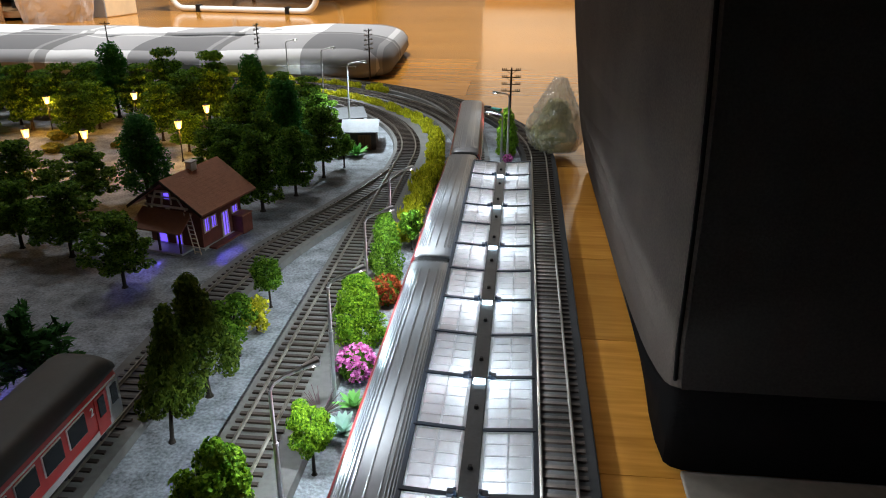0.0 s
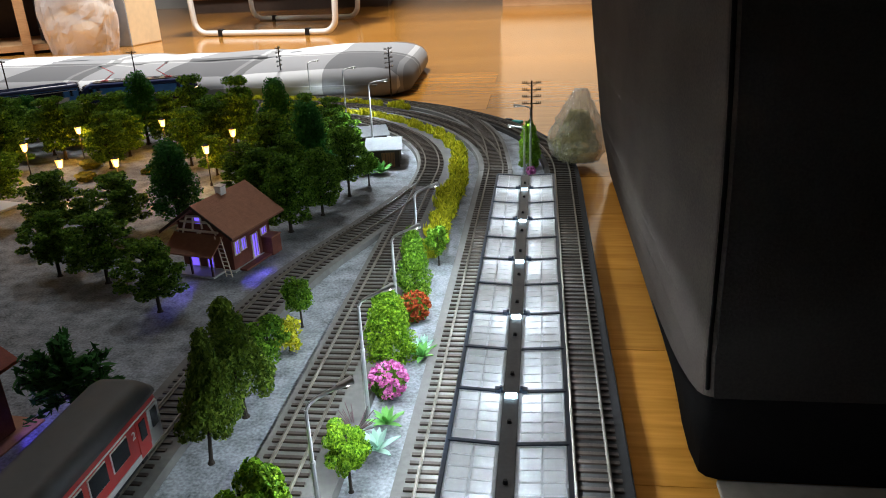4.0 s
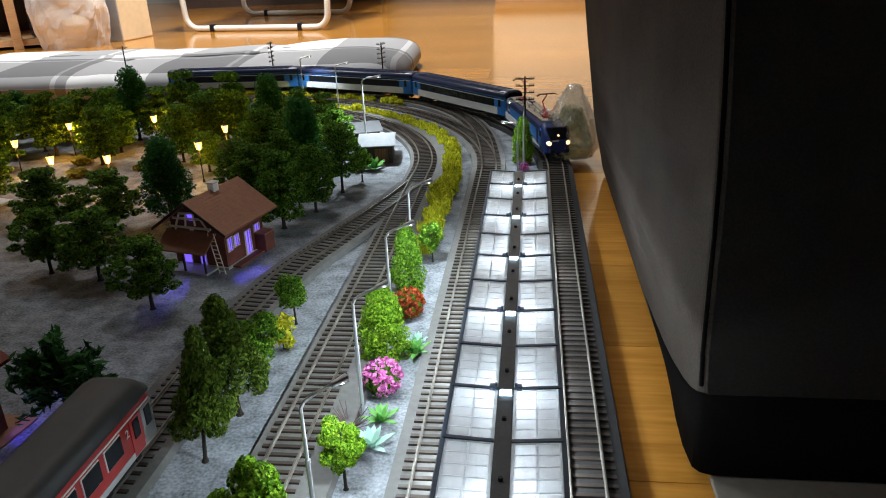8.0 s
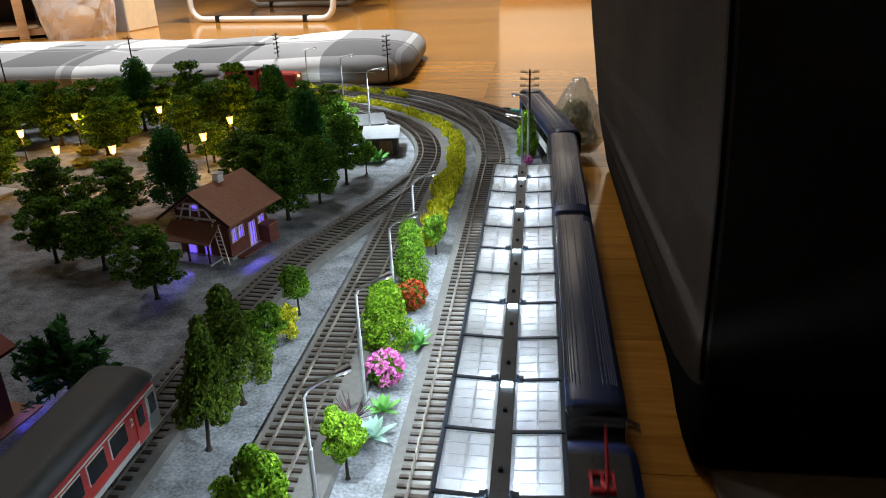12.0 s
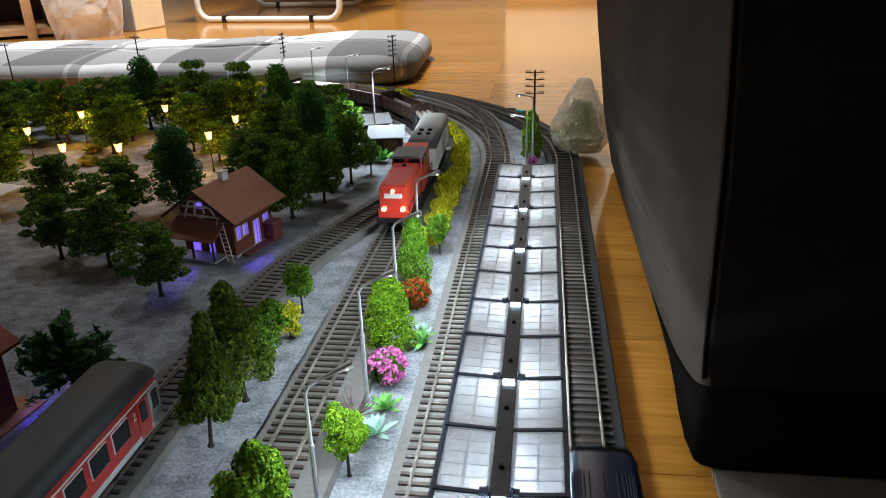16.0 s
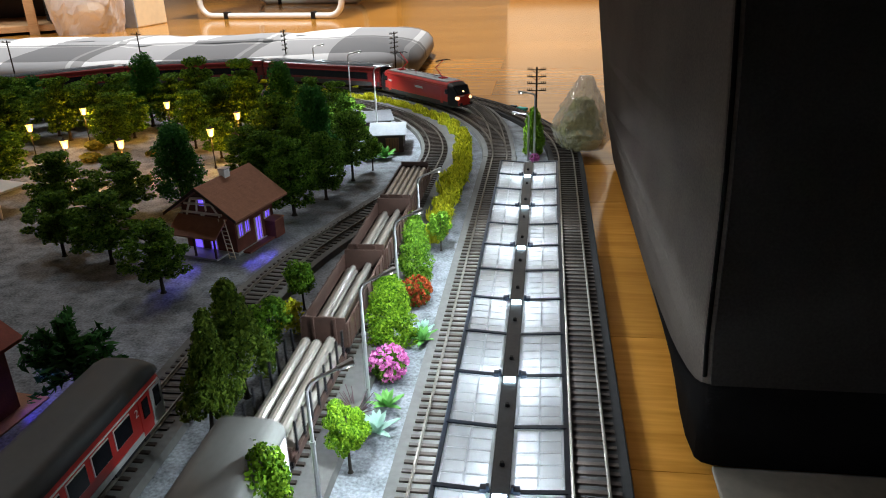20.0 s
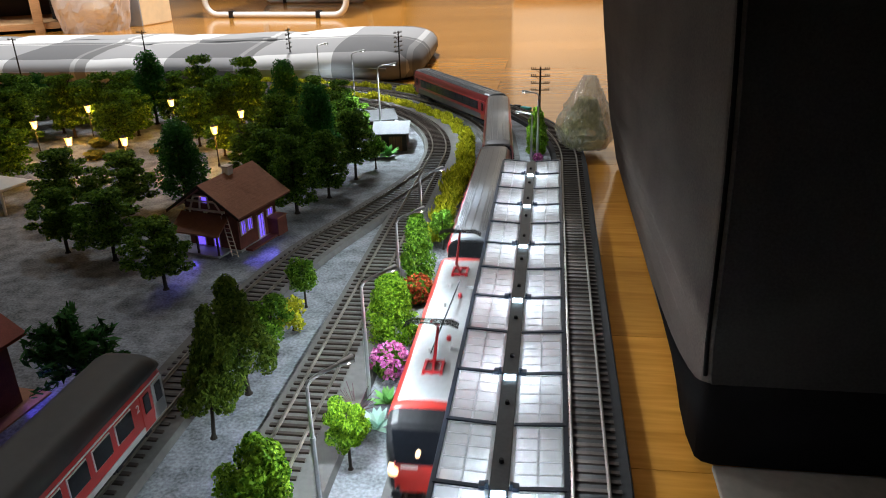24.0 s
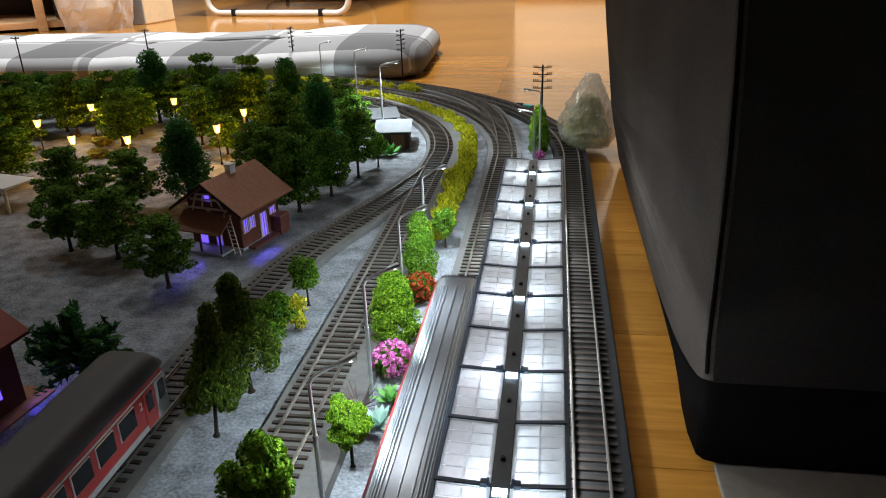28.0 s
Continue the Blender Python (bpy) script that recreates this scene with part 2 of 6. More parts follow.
# ---- the line of the tracks ----
CX, CY = -0.55, 0.90
OVALS = {"inner": (0.430, 0.420), "middle": (0.5106, 0.495), "outer": (0.5907, 0.550)}
BOTTOM = -0.1233


def oval(a, b):
    """Points of an oval, from the start of its east straight, running south."""
    t = np.linspace(0, np.pi, 181)
    pts = [np.stack([np.full(60, CX + a), np.linspace(CY, BOTTOM, 60, endpoint=False)], 1),
           np.stack([CX + a * np.cos(t), BOTTOM - b * np.sin(t)], 1)[:-1],
           np.stack([np.full(60, CX - a), np.linspace(BOTTOM, CY, 60, endpoint=False)], 1),
           np.stack([CX - a * np.cos(t), CY + b * np.sin(t)], 1)]
    p = np.concatenate(pts)
    s = np.concatenate([[0], np.cumsum(np.linalg.norm(np.diff(p, axis=0), axis=1))])
    return p, s


TRACK = {k: oval(*v) for k, v in OVALS.items()}


def on_track(k, s):
    p, c = TRACK[k]
    s = s % c[-1]
    return np.array([np.interp(s, c, p[:, 0]), np.interp(s, c, p[:, 1])])


def sweep(bm, pts, profile, z):
    """A profile of (aside, up) pairs along a line of points on the ground."""
    pts = np.asarray(pts)
    d = np.gradient(pts, axis=0)
    d /= np.linalg.norm(d, axis=1)[:, None]
    rings = [[(x + a * dy, y - a * dx, z + u) for a, u in profile] for (x, y), (dx, dy) in zip(pts, d)]
    return loft(bm, rings)


RAIL_SHAPE = [(-0.0009, 0), (0.0009, 0), (0.0009, 0.0004), (0.0003, 0.0008), (0.0003, 0.0014), (0.00038, 0.0017), (0.00038, 0.0023), (-0.00038, 0.0023), (-0.00038, 0.0017), (-0.0003, 0.0014), (-0.0003, 0.0008), (-0.0009, 0.0004)]
SLEEPER_ME = finish("sleeper", box(B(), 0, 0, 0, 0.0026, 0.0295, 0.0014, 0.0002), SLEEPER)
BED_TOP, SLEEPER_TOP, RAIL_TOP = 0.0049, 0.0061, 0.0084


def lay_track(name, label, pts, near, pitch=0.0070, west=0.021, east=0.021, bed=None, lift=0.0):
    """Roadbed, sleepers and two rails along a line; near(x, y) picks the sleepers that are objects of their own."""
    pts = np.asarray(pts)
    track = thing(name, label, "railway track", group="tracks", kind="structure")
    part("roadbed", sweep(B(), pts, [(-east, 0), (west, 0), (west - 0.0012, BED_TOP), (-east + 0.0012, BED_TOP)], lift), bed or BED, track, "flat grey roadbed strip")
    for side in (-0.0087, 0.0087):
        part("rail", sweep(B(), pts, [(a + side, u) for a, u in RAIL_SHAPE], SLEEPER_TOP), RAIL, track, "bright nickel silver rail")
    c = np.concatenate([[0], np.cumsum(np.linalg.norm(np.diff(pts, axis=0), axis=1))])
    rest, count = B(), 0
    for s in np.arange(pitch / 2, c[-1], pitch):
        x, y = np.interp(s, c, pts[:, 0]), np.interp(s, c, pts[:, 1])
        x2, y2 = np.interp(s + 0.001, c, pts[:, 0]), np.interp(s + 0.001, c, pts[:, 1])
        m = pose(x, y, BED_TOP - 0.0002, 0, 0, math.degrees(math.atan2(y2 - y, x2 - x)))
        if near(x, y) and count < 300:
            put("sleeper", SLEEPER_ME, track, m)
            count += 1
        else:
            bmesh.ops.create_cube(rest, size=1, matrix=m @ Matrix.Translation((0, 0, 0.0007)) @ Matrix.Diagonal((0.0026, 0.0295, 0.0014, 1)))
    if rest.verts:
        tagged(part("sleeper_run", rest, SLEEPER, track, "run of brown plastic sleepers"), kind="stuff")
    return track


# ---- floor, room, ground ----
floor = solid("floor", box(B(), -0.6, 1.9, -0.034, 5.2, 5.6, 0.02), DARK_JOINT, "glossy orange-brown wood laminate floor", "floor", kind="structure")
plank_me = finish("plank", box(B(), 0, 0, -0.014, 1.0396, 0.1394, 0.010), FLOOR)
half_me = finish("plank", box(B(), 0, 0, -0.014, 0.5196, 0.1394, 0.010), FLOOR)
for row in range(40):
    shift = 0.52 * (row % 2)
    for k in range(5 - row % 2):
        put("plank", plank_me, floor, pose(-3.2 + 1.04 * (k + 0.5) + shift, -0.83 + row * 0.14, 0))
    if shift:
        for x in (-2.94, 1.74):
            put("plank", half_me, floor, pose(x, -0.83 + row * 0.14, 0))
WALL = mat("cream_wall_paint", (0.25, 0.245, 0.23), 0.85, 0, 3, 0.06, 0.2)
for nm, x, y, sx, sy in (("wall_north", -0.6, 4.75, 5.4, 0.1), ("wall_south", -0.6, -0.95, 5.4, 0.1), ("wall_east", 2.05, 1.9, 0.1, 5.6), ("wall_west", -3.25, 1.9, 0.1, 5.6)):
    solid(nm, box(B(), x, y, -0.024, sx, sy, 2.54), WALL, "plain cream painted room wall", "wall", kind="structure")
solid("ceiling", box(B(), -0.6, 1.9, 2.52, 5.4, 5.8, 0.08), mat("plain_ceiling", (0.45, 0.45, 0.44), 0.9, 0, 2, 0.05), "plain room ceiling", "ceiling", kind="structure")


def outline(bm, pts, z0, z1):
    return loft(bm, [[(x, y, z0) for x, y in pts], [(x, y, z1) for x, y in pts]])


def ground_mat():
    t = np.linspace(0, np.pi, 60)
    a, b = 0.612, 0.572
    pts = [(CX + a * math.cos(v), CY + b * math.sin(v)) for v in t] + [(CX + a * math.cos(v), BOTTOM + b * math.sin(v)) for v in np.linspace(np.pi, 2 * np.pi, 60)]
    solid("ground", outline(B(), pts, -0.004, 0.0), GROUND, "grey stone-printed ground mat under the model railway", "ground", kind="structure")


ground_mat()

# ---- tracks ----
near_east = lambda x, y: x > -0.3 and 0.15 < y < 1.35
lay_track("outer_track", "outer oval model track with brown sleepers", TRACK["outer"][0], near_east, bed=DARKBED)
lay_track("middle_track", "middle oval model track beside the platform", TRACK["middle"][0], near_east, west=0.022)
lay_track("inner_track", "inner oval model track with a turnout", TRACK["inner"][0], near_east, west=0.020, east=0.032)


def smooth_line(keys, n):
    """A smooth line through a few (x, y) marks, by y."""
    ys = np.linspace(keys[0][1], keys[-1][1], n)
    ky, kx = [k[1] for k in keys], [k[0] for k in keys]
    x = np.interp(ys, ky, kx)
    for _ in range(60):
        x[1:-1] = 0.25 * x[:-2] + 0.5 * x[1:-1] + 0.25 * x[2:]
    return np.stack([x, ys], 1)


SIDING_X = -0.2065
lay_track("siding_track", "siding that leaves the inner track at a turnout", smooth_line([(SIDING_X, -0.1), (SIDING_X, 0.30), (SIDING_X, 0.50), (-0.195, 0.60), (-0.172, 0.67), (-0.15, 0.74), (-0.131, 0.80), (-0.1215, 0.85)], 160), lambda x, y: y > 0.2, west=0.022, east=0.022, lift=0.0002)


def crossover():
    pts = []
    for v in np.linspace(0.04, 1.15, 60):
        f = min(1, max(0, (v - 0.10) / 0.95))
        f = f * f * (3 - 2 * f)
        a = 0.5106 + (0.5907 - 0.5106) * f
        b = 0.495 + 0.055 * f
        pts.append((CX + a * math.cos(v), CY + b * math.sin(v)))
    lay_track("crossover_track", "curved crossover between the outer and middle tracks", pts, near_east, lift=0.0004)


crossover()

# ---- platform and its glazed canopy ----
PITCH, FAR_END, HALF, ROOF_Z = 0.0411, 0.7197, 0.0262, 0.0579
BAYS = 16
NEAR_END = FAR_END - BAYS * PITCH


def platform():
    p = thing("platform", "pale paved island platform between two tracks", "platform", kind="structure")
    mid, length = (FAR_END + NEAR_END) / 2 + 0.01, FAR_END - NEAR_END + 0.06
    part("slab", box(B(), 0.0006, mid, 0.0002, 0.036, length, 0.0085, 0.0006), PLATFORM, p)
    for x in (-0.0172, 0.0184):
        part("edge_stone", box(B(), x, mid, 0.0087, 0.003, length, 0.0006, 0.0002), WHITEBAR, p, "pale platform edge stones")


platform()


def canopy():
    c = thing("platform_canopy", "long glazed platform roof with slate blue ribs and milky panes", "platform roof")
    part("gutter_beam", box(B(), 0, (FAR_END + NEAR_END) / 2, ROOF_Z - 0.0042, 0.0080, FAR_END - NEAR_END, 0.003, 0.0006), GUTTER, c, "grey central gutter beam")
    for x in (-HALF, HALF):
        part("edge_beam", box(B(), x, (FAR_END + NEAR_END) / 2, ROOF_Z - 0.0022, 0.0022, FAR_END - NEAR_END, 0.0024, 0.0003), SLATE, c)
    rib = B()
    for sgn in (-1, 1):
        loft(rib, [[(sgn * 0.004, y - 0.0010, ROOF_Z - 0.0034), (sgn * 0.004, y + 0.0010, ROOF_Z - 0.0034), (sgn * 0.004, y + 0.0010, ROOF_Z - 0.0008), (sgn * 0.004, y - 0.0010, ROOF_Z - 0.0008)] for y in (0,)] +
             [[(sgn * HALF, -0.0010, ROOF_Z - 0.002), (sgn * HALF, 0.0010, ROOF_Z - 0.002), (sgn * HALF, 0.0010, ROOF_Z + 0.0008), (sgn * HALF, -0.0010, ROOF_Z + 0.0008)]])
    rib_me = finish("rib", rib, SLATE)
    L, W0, W1 = PITCH - 0.0023, 0.0046, HALF - 0.0012
    pane_b = B()
    bar_meshes = []
    tilt = lambda x: ROOF_Z - 0.0022 + (abs(x) - W0) / (W1 - W0) * 0.0012
    loft(pane_b, [[(W0, -L / 2, tilt(W0)), (W1, -L / 2, tilt(W1)), (W1, -L / 2, tilt(W1) + 0.0006), (W0, -L / 2, tilt(W0) + 0.0006)],
                  [(W0, L / 2, tilt(W0)), (W1, L / 2, tilt(W1)), (W1, L / 2, tilt(W1) + 0.0006), (W0, L / 2, tilt(W0) + 0.0006)]])
    pane_me = finish("pane", pane_b, GLAZING)

    def bar(x0, y0, x1, y1, w, low, high):
        dx = x1 - x0
        if abs(dx) > 1e-6:
            ring = lambda x, y: [(x, y - w / 2, tilt(x) + low), (x, y + w / 2, tilt(x) + low), (x, y + w / 2, tilt(x) + high), (x, y - w / 2, tilt(x) + high)]
        else:
            ring = lambda x, y: [(x - w / 2, y, tilt(x) + low), (x + w / 2, y, tilt(x) + low), (x + w / 2, y, tilt(x) + high), (x - w / 2, y, tilt(x) + high)]
        bar_meshes.append(finish("glazing_bar", loft(B(), [ring(x0, y0), ring(x1, y1)]), WHITEBAR))

    for k in range(3):
        x = W0 + (W1 - W0) * k / 2
        bar(x, -L / 2, x, L / 2, *((0.0016, 0.0001, 0.0009) if k in (0, 2) else (0.0009, 0.0002, 0.00068)))
    for k in range(6):
        y = -L / 2 + L * k / 5
        bar(W0, y, W1, y, *((0.0014, 0.0001, 0.0009) if k in (0, 5) else (0.0006, 0.0002, 0.00066)))
    turn = Matrix.Rotation(math.pi, 4, "Z")
    stud = finish("stud", rod(B(), (0, 0, 0), (0, 0, 0.0016), 0.0012, 0.0009, 10), DARK)
    bracket = B()
    for sgn in (-1, 1):
        box(bracket, sgn * 0.0066, 0, 0, 0.0026, 0.0034, 0.0022, 0.0003)
        box(bracket, sgn * 0.0049, 0.0002, 0.0004, 0.0012, 0.002, 0.0026, 0.0002)
    bracket_me = finish("lamp_bracket", bracket, SLATE)
    tube_me = finish("tube_lamp", box(B(), 0, 0, 0, 0.0058, 0.0036, 0.0018, 0.0005), TUBE)
    post = B()
    rod(post, (0, 0, 0.0088), (0, 0, ROOF_Z - 0.004), 0.0012, 0.001, 8)
    rod(post, (0, 0, ROOF_Z - 0.016), (0.012, 0, ROOF_Z - 0.0035), 0.0006, None, 6)
    rod(post, (0, 0, ROOF_Z - 0.016), (-0.012, 0, ROOF_Z - 0.0035), 0.0006, None, 6)
    post_me = finish("column", post, SLATE)
    for i in range(BAYS + 1):
        y = FAR_END - i * PITCH
        put("rib", rib_me, c, pose(0, y, 0))
        if i < BAYS:
            for m in (pose(0, y - PITCH / 2, 0), pose(0, y - PITCH / 2, 0) @ turn):
                pane = put("pane", pane_me, c, m)
                for me in bar_meshes:
                    put("glazing_bar", me, pane)
            put("stud", stud, c, pose(0, y - PITCH * 0.62, ROOF_Z - 0.0012))
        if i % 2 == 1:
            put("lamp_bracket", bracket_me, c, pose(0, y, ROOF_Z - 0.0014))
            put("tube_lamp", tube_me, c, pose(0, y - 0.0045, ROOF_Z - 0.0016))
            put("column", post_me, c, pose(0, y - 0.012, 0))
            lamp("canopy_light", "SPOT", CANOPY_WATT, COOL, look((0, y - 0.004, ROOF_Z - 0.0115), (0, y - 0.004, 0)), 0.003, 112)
            # extra point lamp added below the roof to make the panes glow
            lamp("pane_fill_light", "POINT", CANOPY_WATT * 0.13, COOL, Matrix.Translation((0, y - 0.004, ROOF_Z - 0.0125)), 0.003)


canopy()

# ---- sofa, cushion ----


def sofa():
    # the arm leans out over the floor towards its top and its far end
    prof = [(0.0995, 0.001), (0.0985, 0.006), (0.0965, 0.03), (0.0940, 0.052), (0.093, 0.07), (0.0925, 0.13), (0.092, 0.157), (0.0905, 0.194), (0.0885, 0.2276), (0.084, 0.3), (0.080, 0.42), (0.09, 0.47)]
    y0, y1, r = 0.364, 0.915, 0.006
    lean = lambda y, z: -min(0.002 + 0.11 * z, 0.012 + 0.05 * z) * (y - y0) / (y1 - y0)

    def skin(profile):
        rings = []
        for x, z in profile:
            ring = [(0.85, y1, z)]
            for cx, cy, a0 in ((x + r, y1 - r, 90), (x + r, y0 + r, 180)):
                for k in range(6):
                    a = radians(a0 + 90 * k / 5)
                    yy = cy + r * math.sin(a)
                    ring.append((cx + r * math.cos(a) + lean(yy, z), yy, z))
            ring.append((0.85, y0, z))
            rings.append(ring)
        return loft(B(), rings)

    s = thing("sofa", "dark grey-brown fabric sofa arm beside the track", "sofa")
    part("arm", skin(prof), SOFA, s)
    # the black band at the base is high at the front corner and runs out along the side
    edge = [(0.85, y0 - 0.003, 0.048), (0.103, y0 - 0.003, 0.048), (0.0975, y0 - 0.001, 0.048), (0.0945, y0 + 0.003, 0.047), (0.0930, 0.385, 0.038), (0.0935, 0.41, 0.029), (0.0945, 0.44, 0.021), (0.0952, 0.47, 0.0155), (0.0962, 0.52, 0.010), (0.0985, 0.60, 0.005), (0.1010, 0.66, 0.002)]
    part("base_band", loft(B(), [[(x + 0.0045 * (1 - min(1, z / 0.03)) + 0.001, y, 0.001), (x, y, z), (x + 0.006, y + (0.006 if x > 0.1 else 0), z), (x + 0.010, y + (0.006 if x > 0.1 else 0), 0.001)] for x, y, z in edge]), SOFA_BLACK, s, "black band at the base, tapering along the side", smooth=True)
    # a sheet over the arm's front, its shade put into the colour
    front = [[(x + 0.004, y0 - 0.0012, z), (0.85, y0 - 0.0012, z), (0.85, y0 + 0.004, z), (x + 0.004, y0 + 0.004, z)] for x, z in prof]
    part("shaded_front", loft(B(), front), SHADED_SOFA, s, "front of the arm, its fabric darkened for shade")
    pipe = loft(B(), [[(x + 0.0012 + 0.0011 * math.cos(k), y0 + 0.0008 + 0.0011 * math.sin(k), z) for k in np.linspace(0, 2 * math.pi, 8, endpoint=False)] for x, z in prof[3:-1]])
    part("piping", pipe, SOFA_BLACK, s, "dark piped corner seam")
    for x, y in ((0.15, 0.42), (0.15, 0.86), (0.78, 0.42), (0.78, 0.86)):
        part("foot", box(B(), x, y, -0.004, 0.05, 0.05, 0.008), DARK, s)


sofa()


def plaid():
    m = bpy.data.materials.new("grey_plaid_cloth")
    m.use_nodes = True
    nt = m.node_tree
    b = nt.nodes["Principled BSDF"]
    b.inputs["Roughness"].default_value = 0.9
    tc = nt.nodes.new("ShaderNodeTexCoord")
    sep = nt.nodes.new("ShaderNodeSeparateXYZ")
    nt.links.new(tc.outputs["Object"], sep.inputs[0])
    total = None
    for axis, period, shift in (("X", 0.34, 0.10), ("Y", 0.34, 0.02)):
        a = nt.nodes.new("ShaderNodeMath"); a.operation = "MULTIPLY_ADD"
        a.inputs[1].default_value, a.inputs[2].default_value = 1 / period, shift / period + 10
        nt.links.new(sep.outputs[axis], a.inputs[0])
        f = nt.nodes.new("ShaderNodeMath"); f.operation = "FRACT"
        nt.links.new(a.outputs[0], f.inputs[0])
        r = nt.nodes.new("ShaderNodeValToRGB")
        r.color_ramp.interpolation = "CONSTANT"
        e = r.color_ramp.elements
        e[0].position, e[0].color = 0, (1, 1, 1, 1)
        e[1].position, e[1].color = 0.48, (0.44, 0.44, 0.45, 1)
        for p_, v in ((0.9, 0.75), (0.93, 0.44)):
            el = e.new(p_); el.color = (v, v, v, 1)
        nt.links.new(f.outputs[0], r.inputs[0])
        if total is None:
            total = r.outputs[0]
        else:
            mx = nt.nodes.new("ShaderNodeMix"); mx.data_type = "RGBA"; mx.blend_type = "MULTIPLY"
            mx.inputs[0].default_value = 1
            nt.links.new(total, mx.inputs[6]); nt.links.new(r.outputs[0], mx.inputs[7])
            total = mx.outputs[2]
    mx = nt.nodes.new("ShaderNodeMix"); mx.data_type = "RGBA"; mx.blend_type = "MULTIPLY"
    mx.inputs[0].default_value = 1
    mx.inputs[7].default_value = (0.66, 0.66, 0.67, 1)
    nt.links.new(total, mx.inputs[6])
    nt.links.new(mx.outputs[2], b.inputs["Base Color"])
    return m


def cushion():
    """A quilted cushion: rounded plan, puffed between its creases, with lumps and a thick end."""
    w, d, h = 1.83, 0.45, 0.056
    crease = (-0.62, -0.16, 0.28, 0.575)

    def puff(x, y):
        lump = 0.004 * noise.noise(Vector((x * 3.1, y * 5.0, 0.3))) + 0.003 * noise.noise(Vector((x * 9, y * 9, 2)))
        dent = sum(0.005 * math.exp(-((x - k - 0.1 * y) / 0.025) ** 2) for k in crease)
        return lump - dent + 0.010 * max(0, (x - 0.45) / 0.45)

    def ring(z, inset):
        pts, r = [], max(0.085 - inset, 0.012)
        hw, hd = w / 2 - inset, d / 2 - inset
        spots = ((hw - r, hd - r, 0), (-hw + r, hd - r, 90), (-hw + r, -hd + r, 180), (hw - r, -hd + r, 270))
        for k in range(4):
            cx, cy, a0 = spots[k]
            for j in range(8):
                a = radians(a0 + 90 * j / 7)
                pts.append((cx + r * math.cos(a), cy + r * math.sin(a)))
            nx, ny, _ = spots[(k + 1) % 4]
            e0, a1 = pts[-1], radians(a0 + 90)
            e1 = (nx + r * math.cos(a1), ny + r * math.sin(a1))
            n = 60 if k % 2 == 0 else 6
            pts += [(e0[0] + (e1[0] - e0[0]) * j / n, e0[1] + (e1[1] - e0[1]) * j / n) for j in range(1, n)]
        lift = max(0, min(1, z / h)) ** 2
        return [(x, y, z + lift * puff(x, y)) for x, y in pts]

    prof = [(0.0, 0.03), (0.006, 0.008), (0.02, 0.0), (0.035, 0.002), (0.045, 0.012), (0.051, 0.028), (0.055, 0.05), (0.058, 0.08), (0.060, 0.11), (0.061, 0.15), (0.061, 0.195)]
    c = thing("seat_cushion", "thick grey and white plaid cushion lying on the floor", "cushion", pose(-1.158, 1.637, -0.004, 0, 0, 2.5))
    part("cover", loft(B(), [ring(z, i) for z, i in prof]), plaid(), c, smooth=True)
    part("piping", sweep(B(), [(w / 2 * k, -d / 2 + 0.002) for k in np.linspace(-0.93, 0.93, 8)], [(-0.003, 0), (0.003, 0), (0.003, 0.005), (-0.003, 0.005)], 0.024), bpy.data.materials["grey_plaid_cloth"], c, "piped edge")


cushion()

# ---- trains ----
RED = mat("red_coach_paint", (0.42, 0.025, 0.02), 0.3, 0, 40, 0.1, coat=0.3)
COACH_RED = mat("deep_red_coach_paint", (0.21, 0.011, 0.013), 0.35, 0, 40, 0.1, coat=0.2)
RAIL_RED = mat("dark_red_train_paint", (0.36, 0.016, 0.018), 0.3, 0, 40, 0.1, coat=0.3)
LOCO_RED = mat("orange_red_loco_paint", (0.62, 0.045, 0.025), 0.35, 0, 40, 0.08, coat=0.2)
BLUE = mat("mid_blue_paint", (0.025, 0.2, 0.62), 0.3, 0, 40, 0.1, coat=0.3)
NAVY = mat("navy_blue_paint", (0.011, 0.022, 0.095), 0.4, 0, 40, 0.12, spec=0.3)
ROOF_NAVY = mat("glossy_navy_roof", (0.02, 0.03, 0.08), 0.3, 0.0, 40, 0.15, spec=0.5)
SILVER_ROOF = mat("silver_grey_roof", (0.27, 0.29, 0.32), 0.28, 0.6, 60, 0.12)
GREY_ROOF = mat("dull_grey_roof", (0.035, 0.036, 0.037), 0.55, 0, 40, 0.15)
CAB_GREY = mat("mid_grey_cab_roof", (0.12, 0.12, 0.115), 0.5, 0, 60, 0.12)
WHITE_PAINT = mat("white_paint", (0.72, 0.72, 0.71), 0.4, 0, 60, 0.06)
GREY_PAINT = mat("light_grey_paint", (0.42, 0.42, 0.42), 0.45, 0, 60, 0.08)
WINDOW = mat("dark_window_glass", (0.008, 0.009, 0.012), 0.22, 0, 60, 0.2, spec=0.25)
BROWN = mat("brown_wagon_paint", (0.05, 0.024, 0.017), 0.6, 0, 60, 0.3, 0.2)
PIPE = mat("bare_steel_pipe", (0.42, 0.39, 0.35), 0.3, 0.7, 70, 0.15)
PANTO = mat("red_painted_metal", (0.55, 0.02, 0.03), 0.4, 0.2, 60, 0.1)
WHEEL = mat("dark_wheel_metal", (0.05, 0.047, 0.045), 0.45, 0.6, 80, 0.3)
RUBBER = mat("black_rubber", (0.008, 0.008, 0.009), 0.8, 0, 90, 0.3, spec=0.1)

Z0 = RAIL_TOP


